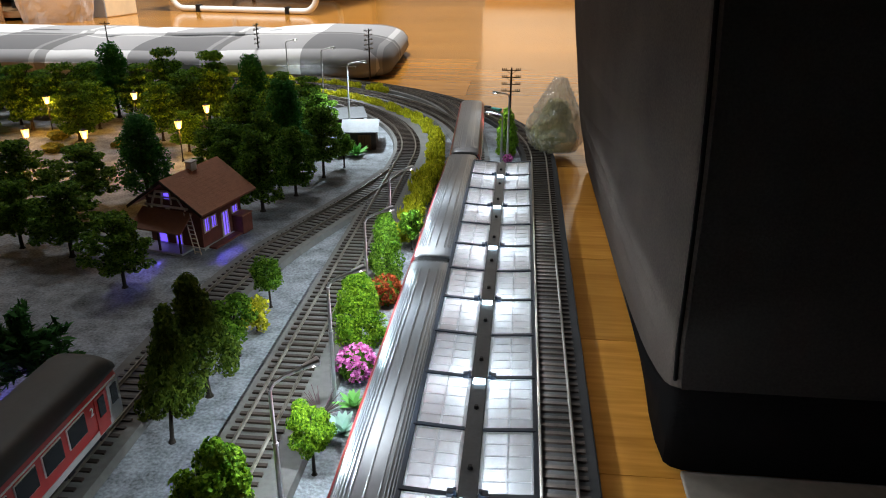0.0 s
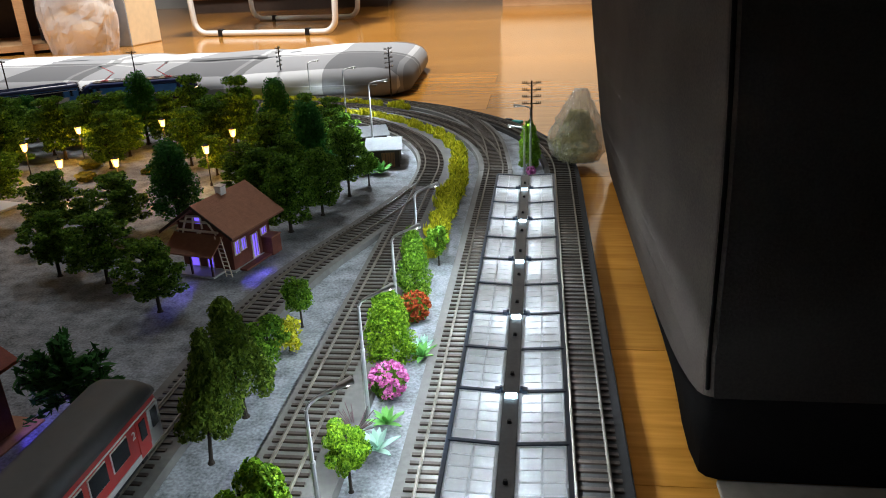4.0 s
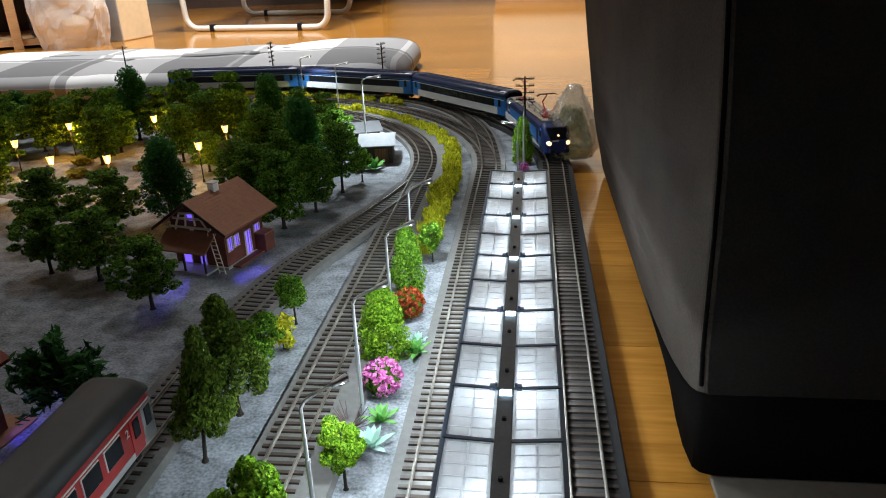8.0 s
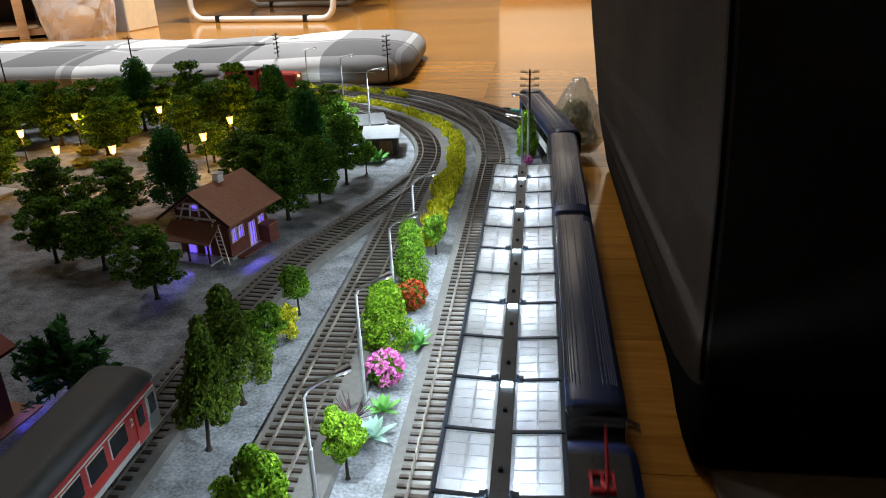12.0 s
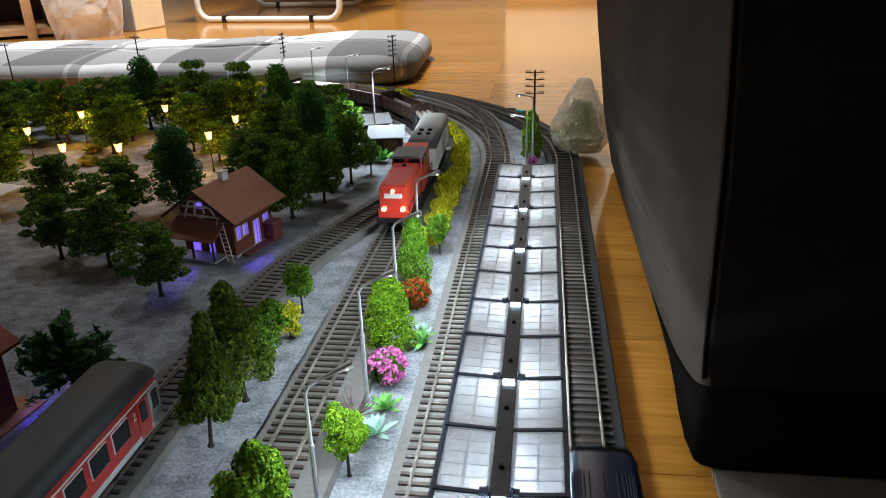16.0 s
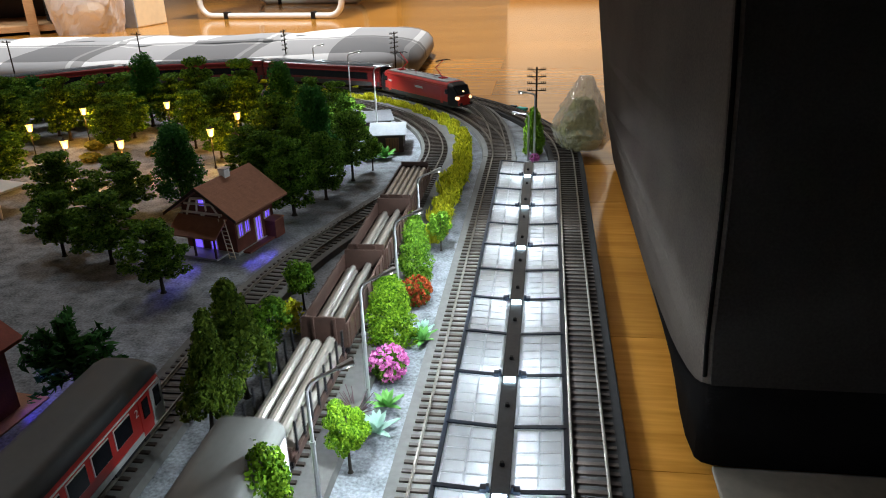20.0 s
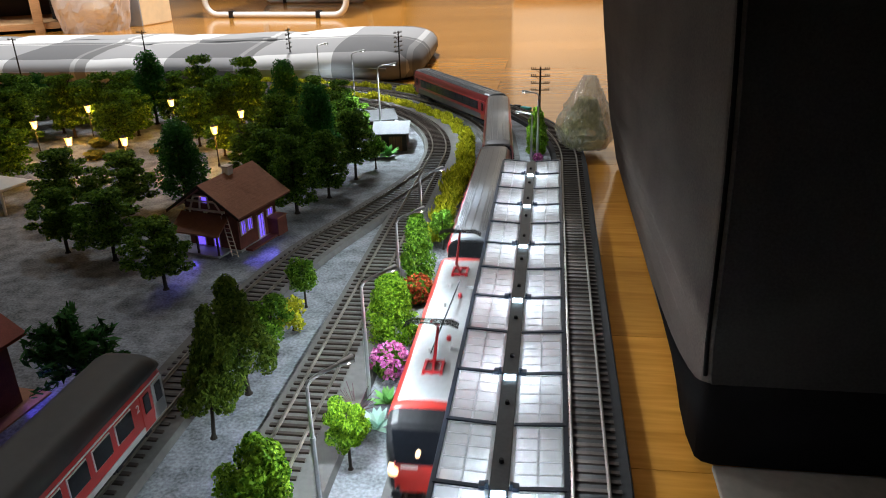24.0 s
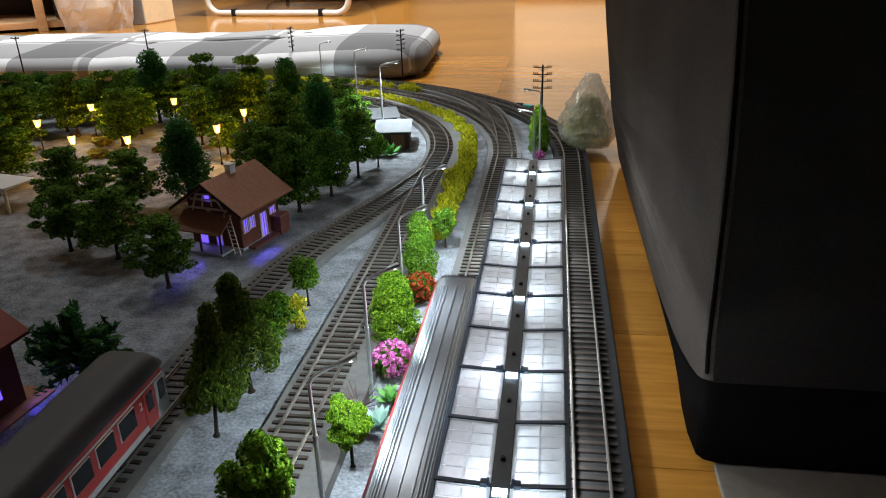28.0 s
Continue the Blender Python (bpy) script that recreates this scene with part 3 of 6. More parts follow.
def section(w, z0, z1, top, n=10, flat=0.35):
    """A body's cross-section: upright sides and an arched roof."""
    pts = [(w / 2, z0), (w / 2, z1)]
    for k in range(1, n):
        a = math.pi * k / n
        ca, sa = math.cos(a), math.sin(a)
        pts.append((w / 2 * math.copysign(abs(ca) ** flat, ca), z1 + (top - z1) * sa ** 0.9))
    pts += [(-w / 2, z1), (-w / 2, z0)]
    return pts


def hull(bm, stations, w, z0, z1, top):
    """Body along x: stations of (x, width factor, drop of the roof)."""
    rings = []
    for x, f, drop in stations:
        rings.append([(x, a * f, u - (drop * max(0, (u - z0) / (top - z0)))) for a, u in section(w, z0, z1, top)])
    return loft(bm, rings)


def arch(bm, stations, w, z1, top, lo=0.0, n=14):
    """A roof shell along x, with lengthwise ribs."""
    rings = []
    for x, f, drop in stations:
        ring = []
        for k in range(n + 1):
            a = math.pi * (lo + (1 - 2 * lo) * k / n)
            ca, sa = math.cos(a), math.sin(a)
            ring.append((x, w / 2 * f * math.copysign(abs(ca) ** 0.45, ca), z1 + (top - z1 - drop) * max(0, sa) ** 0.9))
        rings.append(ring)
    loft(bm, rings)
    return bm


def bogie(parent, x, base=0.029):
    b = B()
    for s in (-1, 1):
        box(b, 0, s * 0.0112, Z0 + 0.0028, base + 0.008, 0.0022, 0.0034, 0.0005)
        for q in (-0.5, 0.5):
            box(b, q * base, s * 0.0126, Z0 + 0.003, 0.0052, 0.0012, 0.0036, 0.0004)
    box(b, 0, 0, Z0 + 0.0042, 0.008, 0.02, 0.003, 0.0004)
    ob = part("bogie", b, DARK, parent)
    ob.location = (x, 0, 0)
    for q in (-0.5, 0.5):
        w = B()
        for s in (-1, 1):
            rod(w, (q * base, s * 0.0076, Z0 + 0.0054), (q * base, s * 0.0094, Z0 + 0.0054), 0.0054, None, 16)
        rod(w, (q * base, -0.0094, Z0 + 0.0054), (q * base, 0.0094, Z0 + 0.0054), 0.001, None, 6)
        part("wheelset", w, WHEEL, ob)


def side_window(x, z, w, h, y, material=None, d=0.0005):
    b = B()
    box(b, x, y, z, w, d * 2, h, 0.0002)
    return b


def buffers(parent, x, out):
    for s in (-1, 1):
        b = B()
        rod(b, (x, s * 0.0095, Z0 + 0.0122), (x + out * 0.005, s * 0.0095, Z0 + 0.0122), 0.0009, None, 8)
        rod(b, (x + out * 0.005, s * 0.0095, Z0 + 0.0122), (x + out * 0.0062, s * 0.0095, Z0 + 0.0122), 0.0026, None, 12)
        part("buffer", b, DARK, parent)
    part("coupling", box(B(), x + out * 0.003, 0, Z0 + 0.006, 0.010, 0.003, 0.002, 0.0003), DARK, parent)


def pantograph(parent, x, reach):
    """A raised pantograph: base frame on four feet, two arms, two contact strips."""
    z = Z0 + 0.0445
    base = B()
    box(base, x, 0, z - 0.0005, 0.0125, 0.0012, 0.001)
    for s in (-1, 1):
        box(base, x, s * 0.0045, z - 0.0005, 0.011, 0.0012, 0.0014)
        box(base, x + s * 0.005, 0, z - 0.0005, 0.0012, 0.0095, 0.0014)
    pan = part("pantograph", base, PANTO, parent, "raised red pantograph")
    for s in (-1, 1):
        for q in (-1, 1):
            part("foot", rod(B(), (x + s * 0.005, q * 0.0045, z - 0.0025), (x + s * 0.005, q * 0.0045, z), 0.0013, 0.0008, 8), PANTO, pan)
    up = 0.027
    part("lower_arm", rod(B(), (x, 0, z), (x - reach * 0.019, 0, z + up * 0.5), 0.0010, 0.0008, 6), PANTO, pan)
    part("upper_arm", rod(B(), (x - reach * 0.019, 0, z + up * 0.5), (x + reach * 0.002, 0, z + up), 0.0009, 0.0007, 6), PANTO, pan)
    for k in (-1, 1):
        xs = x + reach * 0.002 + k * 0.0018
        b = B()
        loft(b, [[(xs - 0.0006, y, zz), (xs + 0.0006, y, zz), (xs + 0.0006, y, zz + 0.0009), (xs - 0.0006, y, zz + 0.0009)] for y, zz in ((-0.0135, z + up - 0.002), (-0.0095, z + up), (0.0095, z + up), (0.0135, z + up - 0.002))])
        part("contact_strip", b, DARK, pan, "black contact strip")
    return pan


COACH = 0.262


def coach(label, upper, lower, band, roof, windows, group, ribs=True, stripe=None):
    """A long passenger coach: arched ribbed roof, coloured sides, a row of dark windows, doors and bogies."""
    c = thing("passenger_coach", label, "train coach", group=group)
    ln, w = COACH - 0.008, 0.0322
    e = ln / 2
    ends = [(-e, 0.96, 0.0012), (-e + 0.002, 1, 0.0), (e - 0.002, 1, 0.0), (e, 0.96, 0.0012)]
    zs, z1, top = Z0 + 0.0105, Z0 + 0.0375, Z0 + 0.0466
    part("body", hull(B(), ends, w, zs, z1, top - 0.001), upper, c)
    part("roof", arch(B(), [(x, f * 1.012, d) for x, f, d in ends], w, z1 - 0.0004, top, 0.27 if stripe == RED else 0.0), roof, c, "arched ribbed roof", smooth=True)
    if ribs:
        rb = B()
        n = 14
        for k in range(1, n):
            a = math.pi * (0.29 + 0.42 * k / n)
            ca, sa = math.cos(a), math.sin(a)
            y, z = w / 2 * 1.012 * math.copysign(abs(ca) ** 0.45, ca), z1 - 0.0004 + (top - z1 + 0.0004) * sa ** 0.9
            box(rb, 0, y, z - 0.0005, ln - 0.03, 0.0007, 0.0010, 0.0002)
        part("roof_rib", rb, roof, c)
    for s in (-1, 1):
        y = s * (w / 2 + 0.00015)
        part("lower_panel", box(B(), 0, y, zs + 0.0004, ln - (0.004 if lower != WHITE_PAINT else 0.036), 0.0005, 0.0075 if lower != WHITE_PAINT else 0.0108), lower, c)
        if lower == WHITE_PAINT:
            part("cant_line", box(B(), 0, s * (w / 2 + 0.0003), z1 - 0.0044, ln - 0.004, 0.0005, 0.0009), WHITE_PAINT, c, "thin white line")
        if stripe:
            part("stripe", box(B(), 0, y, z1 - 0.0035, ln - 0.004, 0.0005, 0.0022), stripe, c)
        if band:
            part("window_band", box(B(), 0, y, zs + 0.0118, ln - 0.052, 0.0005, 0.0115), band, c)
        for k in range(windows):
            x = -e + 0.036 + (ln - 0.072) * k / (windows - 1)
            part("window", side_window(x, zs + 0.0124, 0.0155 if not band else 0.0166, 0.0102, s * (w / 2 + 0.0004)), WINDOW, c)
        for q in (-1, 1):
            d = part("door", box(B(), q * (e - 0.0125), s * (w / 2 + 0.0002), zs + 0.0006, 0.0105, 0.0006, 0.0245, 0.0002), lower if not band else upper, c)
            part("door_window", box(B(), q * (e - 0.0125), s * (w / 2 + 0.0007), zs + 0.0125, 0.0048, 0.0006, 0.0105), WINDOW, d)
    for q in (-1, 1):
        part("gangway", hull(B(), [(q * (e - 0.001), 0.92, 0.0008), (q * (e + 0.0041), 0.92, 0.0008)], w, zs + 0.001, z1, top - 0.0008), RUBBER, c, "black rubber gangway")
        bogie(c, q * 0.096)
    part("underframe", box(B(), 0, 0, Z0 + 0.005, 0.12, 0.022, 0.0062, 0.001), DARK, c)
    return c


def electric_loco(label, side, lower, roof, nose_paint, group, stripe=None, brow=None):
    c = thing("electric_locomotive", label, "locomotive", group=group)
    ln, w = 0.214, 0.0345
    e = ln / 2
    zs, z1, top = Z0 + 0.009, Z0 + 0.036, Z0 + 0.0425
    st = [(-e, 0.64, 0.0165), (-e + 0.002, 0.80, 0.0145), (-e + 0.006, 0.92, 0.0095), (-e + 0.012, 0.985, 0.0035), (-e + 0.019, 1, 0.0002), (-e + 0.022, 1, 0)]
    st += [(-x, f, d_) for x, f, d_ in st[::-1]]
    part("body", hull(B(), st[4:8], w, zs, z1, top), side, c)
    for q in (-1, 1):
        ends = [(q * abs(x), f, d_) for x, f, d_ in st[:5]]
        part("cab_end", hull(B(), ends, w, zs, z1, top), brow or nose_paint, c, "raked rounded cab end")
    part("roof_shell", arch(B(), [(x, f * 1.004, d_ * 1.0) for x, f, d_ in st[4:8]], w, z1 + 0.0006, top + 0.0004), nose_paint, c, "curved roof shoulder", smooth=True)
    part("roof_deck", box(B(), 0, 0, top - 0.0018, ln - 0.05, w * 0.78, 0.0028, 0.0008), roof, c, "flat roof with insulators")
    part("base_band", box(B(), 0, 0, zs - 0.003, ln - 0.012, w * 0.92, 0.0085, 0.001), lower, c)
    for k in range(-3, 4):
        if k:
            b = B()
            for j in range(3):
                rod(b, (k * 0.013, 0.004 * (-1) ** k, top + 0.0006 + j * 0.0012), (k * 0.013, 0.004 * (-1) ** k, top + 0.0012 + j * 0.0012), 0.0014, 0.0011, 8)
            part("insulator", b, GREY_PAINT if k % 2 else PANTO, c)
    part("cable", rod(B(), (-0.045, 0.002, top + 0.004), (0.045, -0.003, top + 0.004), 0.0004, None, 6), DARK, c)
    for k in (-0.045, 0.03):
        part("roof_box", box(B(), k, 0.009, top + 0.0005, 0.012, 0.006, 0.002, 0.0004), GREY_PAINT, c)
    for s in (-1, 1):
        part("lower_band", box(B(), 0, s * (w / 2 + 0.0001), zs + 0.0002, ln - 0.036, 0.0006, 0.0045), lower, c)
        part("cantrail", box(B(), 0, s * (w / 2 + 0.0001), z1 - 0.0030, ln - 0.044, 0.0006, 0.0036), nose_paint, c)
        if stripe:
            y_ = s * (w / 2 + 0.0003)
            ring = lambda x, z: [(x, y_ - 0.0003, zs + 0.0030), (x, y_ + 0.0003, zs + 0.0030), (x, y_ + 0.0003, z), (x, y_ - 0.0003, z)]
            part("side_sweep", loft(B(), [ring(x, zs + h) for x, h in ((-0.092, 0.0125), (-0.05, 0.0122), (0.0, 0.0108), (0.04, 0.0088), (0.07, 0.006), (0.088, 0.0036))]), stripe, c, "white sweep along the side")
        for x, ww in ((-0.072, 0.010), (0.012, 0.020)):
            part("lettering_bar", box(B(), x, s * (w / 2 + 0.0003), zs + 0.0165, ww, 0.0006, 0.0032, 0.0002), GREY_PAINT, c, "pale lettering shown as a plain bar")
        for q in (-1, 1):
            part("cab_side_window", box(B(), q * (e - 0.021), s * (w / 2 + 0.0002), zs + 0.0168, 0.008, 0.0006, 0.0072, 0.0002), WINDOW, c)
            part("cab_door", box(B(), q * (e - 0.0335), s * (w / 2 + 0.0002), zs + 0.0012, 0.0068, 0.0005, 0.0235, 0.0002), nose_paint, c)
    for q in (-1, 1):
        wind = B()
        pts = lambda x, z, f: (q * x, f, z)
        loft(wind, [[pts(e - 0.0022, zs + 0.0150, -0.0108), pts(e - 0.0022, zs + 0.0150, 0.0108), pts(e - 0.0120, zs + 0.0262, 0.0140), pts(e - 0.0120, zs + 0.0262, -0.0140)],
                    [pts(e + 0.0014, zs + 0.0165, -0.0102), pts(e + 0.0014, zs + 0.0165, 0.0102), pts(e - 0.0070, zs + 0.0295, 0.0132), pts(e - 0.0070, zs + 0.0295, -0.0132)]])
        part("windscreen", wind, WINDOW, c, "black raked windscreen")
        part("nose_panel", box(B(), q * (e + 0.0002), 0, zs + 0.0005, 0.0016, w * 0.66, 0.0160, 0.0005), nose_paint, c)
        part("number_bar", box(B(), q * (e + 0.0009), -0.004, zs + 0.0142, 0.0006, 0.008, 0.0013), WHITE_PAINT, c, "plain white number bar")
        for s in (-1, 1):
            hl = B()
            rod(hl, (q * (e - 0.0030), s * 0.0118, zs + 0.012), (q * (e + 0.0012), s * 0.0114, zs + 0.012), 0.0029, 0.0025, 14)
            part("headlight", hl, HEADLAMP if q > 0 else WINDOW, c)
        hl = B()
        rod(hl, (q * (e - 0.006), 0, zs + 0.0210), (q * (e - 0.0002), 0, zs + 0.0210), 0.0013, 0.0011, 10)
        part("top_light", hl, HEADLAMP if q > 0 else WINDOW, c)
        buffers(c, q * e, q)
        bogie(c, q * 0.058, 0.033)
    pantograph(c, e - 0.052, 1)
    pantograph(c, -e + 0.045, -1)
    return c


def diesel_loco():
    c = thing("diesel_locomotive", "orange-red diesel shunting locomotive with grey cab roof", "locomotive", group="goods train")
    ln, w = 0.152, 0.031
    e = ln / 2
    hood = B()
    z = Z0 + 0.013
    loft(hood, [[(x, s * ww, zz) for s, zz in ((-1, z), (1, z), (1, t_), (0.82, t_ + 0.003), (-0.82, t_ + 0.003), (-1, t_))] for x, ww, t_ in ((e - 0.006, 0.0125, Z0 + 0.0385), (e - 0.009, 0.0132, Z0 + 0.0405), (0.0, 0.0136, Z0 + 0.0415))])
    part("long_hood", hood, LOCO_RED, c)
    hood = B()
    loft(hood, [[(x, s * ww, zz) for s, zz in ((-1, z), (1, z), (1, t_), (0.82, t_ + 0.003), (-0.82, t_ + 0.003), (-1, t_))] for x, ww, t_ in ((-e + 0.006, 0.0102, Z0 + 0.036), (-e + 0.010, 0.0112, Z0 + 0.039), (-0.03, 0.0115, Z0 + 0.0395))])
    part("short_hood", hood, LOCO_RED, c)
    part("cab", box(B(), -0.022, 0, Z0 + 0.013, 0.036, w - 0.001, 0.0355, 0.0008), LOCO_RED, c)
    part("cab_roof", hull(B(), [(-0.041, 1, 0), (-0.003, 1, 0)], w + 0.001, Z0 + 0.0478, Z0 + 0.0486, Z0 + 0.0504), CAB_GREY, c, "mid grey low-arched cab roof")
    part("rear_housing", box(B(), -0.0555, 0, Z0 + 0.013, 0.028, 0.0262, 0.0345, 0.0012), LOCO_RED, c, "tall red rear housing")
    for x in (-0.0045, -0.0395):
        for s in (-1, 1):
            part("cab_window", box(B(), x, s * 0.0078, Z0 + 0.0425, 0.0014, 0.0112, 0.0050, 0.0002), WINDOW, c)
    for s in (-1, 1):
        for x in (-0.030, -0.014):
            part("cab_window", box(B(), x, s * (w / 2 - 0.0003), Z0 + 0.040, 0.0105, 0.0014, 0.0066, 0.0002), WINDOW, c)
        rail = B()
        rod(rail, (-e + 0.004, s * 0.0150, Z0 + 0.0245), (e - 0.004, s * 0.0150, Z0 + 0.0245), 0.0004, None, 6)
        for k in range(7):
            x = -e + 0.005 + k * (ln - 0.010) / 6
            rod(rail, (x, s * 0.0150, Z0 + 0.0135), (x, s * 0.0150, Z0 + 0.0245), 0.0004, None, 6)
        part("handrail", rail, DARK, c)
        for k in range(5):
            part("hood_door", box(B(), 0.008 + k * 0.012, s * 0.0136, Z0 + 0.015, 0.0105, 0.0008, 0.0225, 0.0002), LOCO_RED, c)
    part("frame", box(B(), 0, 0, Z0 + 0.0095, ln, w, 0.0038, 0.0005), DARK, c)
    part("tank", box(B(), 0, 0, Z0 + 0.004, 0.05, 0.024, 0.006, 0.001), DARK, c)
    for q in (-1, 1):
        x = q * (e - 0.0056)
        part("number_board", box(B(), x, 0, Z0 + 0.0315, 0.0012, 0.0165, 0.0042, 0.0002), WHITE_PAINT, c, "white blank number board")
        for s in (-1, 1):
            hl = B()
            rod(hl, (q * (e - 0.0065), s * 0.0088, Z0 + 0.0212), (q * (e - 0.0030), s * 0.0088, Z0 + 0.0212), 0.0024, 0.0021, 12)
            part("headlight", hl, HEADLAMP if q > 0 else WINDOW, c)
        part("headlight_beam_plate", box(B(), q * (e - 0.0045), 0, Z0 + 0.0135, 0.004, 0.028, 0.0062, 0.0006), LOCO_RED, c)
        hl = B()
        rod(hl, (x - q * 0.002, 0, Z0 + 0.0382), (x + q * 0.0016, 0, Z0 + 0.0382), 0.0020, 0.0018, 10)
        part("top_light", hl, HEADLAMP if q > 0 else WINDOW, c)
        buffers(c, q * e, q)
        bogie(c, q * 0.042, 0.028)
    part("exhaust", rod(B(), (0.01, 0, Z0 + 0.043), (0.01, 0, Z0 + 0.0462), 0.002, None, 10), DARK, c)
    return c


def van():
    c = thing("goods_van", "white covered goods van with a grey arched roof", "goods wagon", group="goods train")
    ln, w = 0.143, 0.0345
    e = ln / 2
    ends = [(-e, 1, 0), (e, 1, 0)]
    part("body", hull(B(), ends, w, Z0 + 0.0105, Z0 + 0.0355, Z0 + 0.0425), WHITE_PAINT, c)
    part("roof", arch(B(), [(-e - 0.001, 1.02, 0), (e + 0.001, 1.02, 0)], w, Z0 + 0.0352, Z0 + 0.0438), CAB_GREY, c, "smooth grey arched roof", smooth=True)
    for k, (x, y) in enumerate(((0.022, 0.005), (0.022, -0.005), (0.040, 0.005), (0.040, -0.005))):
        part("roof_vent", rod(B(), (x, y, Z0 + 0.0425), (x, y, Z0 + 0.0462), 0.0030, 0.0027, 10), DARK, c)
    for s in (-1, 1):
        for k in range(12):
            part("side_rib", box(B(), -e + 0.008 + k * (ln - 0.016) / 11, s * (w / 2 + 0.0003), Z0 + 0.0108, 0.0012, 0.0008, 0.0245), WHITE_PAINT, c)
        part("sliding_door", box(B(), 0, s * (w / 2 + 0.0006), Z0 + 0.0112, 0.030, 0.001, 0.0232, 0.0003), GREY_PAINT, c)
    part("frame", box(B(), 0, 0, Z0 + 0.0075, ln, 0.026, 0.0034, 0.0004), DARK, c)
    for q in (-1, 1):
        buffers(c, q * e, q)
        bogie(c, q * 0.052, 0.022)
    return c


def gondola(full=False):
    c = thing("open_wagon", "brown open goods wagon filled to the top with steel pipes" if full else "brown open goods wagon with steel pipes on its floor", "goods wagon", group="goods train")
    ln, w = 0.108, 0.031
    e = ln / 2
    part("floor_plate", box(B(), 0, 0, Z0 + 0.0105, ln, w, 0.0015, 0.0002), BROWN, c)
    for s in (-1, 1):
        side = part("side_wall", box(B(), 0, s * (w / 2 - 0.0006), Z0 + 0.012, ln, 0.0012, 0.0155, 0.0002), BROWN, c)
        for k in range(9):
            part("stake", box(B(), -e + 0.004 + k * (ln - 0.008) / 8, s * (w / 2 + 0.0004), Z0 + 0.0112, 0.0018, 0.001, 0.0160, 0.0002), BROWN, side)
        end = part("end_wall", box(B(), s * (e - 0.0006), 0, Z0 + 0.012, 0.0012, w - 0.0026, 0.0195, 0.0002), BROWN, c)
        for k in (-1, 1):
            part("stake", box(B(), s * (e + 0.0003), k * 0.007, Z0 + 0.0112, 0.001, 0.0018, 0.0195, 0.0002), BROWN, end)
        buffers(c, s * e, s)
        bogie(c, s * 0.034, 0.021)
    load = [(-0.0112, 0.0150), (-0.0056, 0.0150), (0.0, 0.0150), (0.0056, 0.0150), (0.0112, 0.0150)]
    if full:
        load += [(y, z) for z in (0.0202, 0.0254) for y in (-0.0108, -0.0054, 0.0, 0.0054, 0.0108)]
    else:
        load += [(-0.0062, 0.0198), (0.004, 0.0198)]
    for j, (y, z) in enumerate(load):
        p_ = B()
        sh = (j % 3 - 1) * 0.003
        rod(p_, (-e + 0.006 + sh, y, Z0 + z), (e - 0.006 + sh, y, Z0 + z), 0.0025, None, 12)
        part("pipe", p_, PIPE, c, "bare steel pipe", smooth=False)
    part("frame", box(B(), 0, 0, Z0 + 0.0075, ln, 0.024, 0.003, 0.0004), DARK, c)
    return c


def stake_wagon():
    c = thing("stake_wagon", "brown flat wagon with dark stakes and steel pipes", "goods wagon", group="goods train")
    ln, w = 0.100, 0.031
    e = ln / 2
    part("deck", box(B(), 0, 0, Z0 + 0.0105, ln, w, 0.0018, 0.0002), BROWN, c)
    for s in (-1, 1):
        part("side_sill", box(B(), 0, s * (w / 2), Z0 + 0.009, ln, 0.0012, 0.0048, 0.0002), BROWN, c)
        for k in range(8):
            part("stake", box(B(), -e + 0.005 + k * (ln - 0.010) / 7, s * (w / 2 + 0.0002), Z0 + 0.012, 0.0014, 0.0014, 0.0190, 0.0002), DARK, c)
        part("end_board", box(B(), s * (e - 0.0006), 0, Z0 + 0.012, 0.0012, w - 0.002, 0.006, 0.0002), BROWN, c)
        buffers(c, s * e, s)
        bogie(c, s * 0.034, 0.021)
    for j, (y, z) in enumerate(((-0.0112, 0.0156), (-0.0037, 0.0156), (0.0037, 0.0156), (0.0112, 0.0156), (-0.0075, 0.0216), (0.0, 0.0216), (0.0075, 0.0216))):
        sh = (j % 3 - 1) * 0.002
        part("pipe", rod(B(), (-e + 0.004 + sh, y, Z0 + z), (e - 0.004 + sh, y, Z0 + z), 0.0033, None, 12), PIPE, c, "bare steel pipe")
    part("frame", box(B(), 0, 0, Z0 + 0.0075, ln, 0.024, 0.003, 0.0004), DARK, c)
    return c


RED_TRAIN, BLUE_TRAIN = "red express train", "blue express train"
COAL = mat("charcoal_grey_paint", (0.05, 0.05, 0.055), 0.4, 0, 40, 0.1)
red_coach = coach("red passenger coach with a silver ribbed roof", COACH_RED, COAL, WINDOW, SILVER_ROOF, 9, RED_TRAIN, stripe=RED)
blue_coach = coach("blue and white passenger coach with a dark blue ribbed roof", BLUE, WHITE_PAINT, WINDOW, ROOF_NAVY, 9, BLUE_TRAIN, stripe=NAVY)
PALE_ROOF = mat("pale_silver_roof", (0.36, 0.37, 0.38), 0.4, 0.1, 60, 0.12)
red_loco = electric_loco("dark red electric locomotive with a pale roof", RAIL_RED, GREY_ROOF, PALE_ROOF, RED, RED_TRAIN, brow=DARK)
BLACK_ROOF = mat("near_black_roof", (0.03, 0.029, 0.028), 0.26, 0, 60, 0.3, spec=0.5)
blue_loco = electric_loco("blue electric locomotive with a dark roof and red pantographs", BLUE, NAVY, BLACK_ROOF, NAVY, BLUE_TRAIN, WHITE_PAINT)
I4 = Matrix.Identity(4)
red_set = [(red_loco, 0.222), (red_coach, COACH), (copy_thing(red_coach, I4), COACH), (copy_thing(red_coach, I4), COACH)]
blue_set = [(blue_loco, 0.222), (blue_coach, COACH), (copy_thing(blue_coach, I4), COACH), (copy_thing(blue_coach, I4), COACH)]
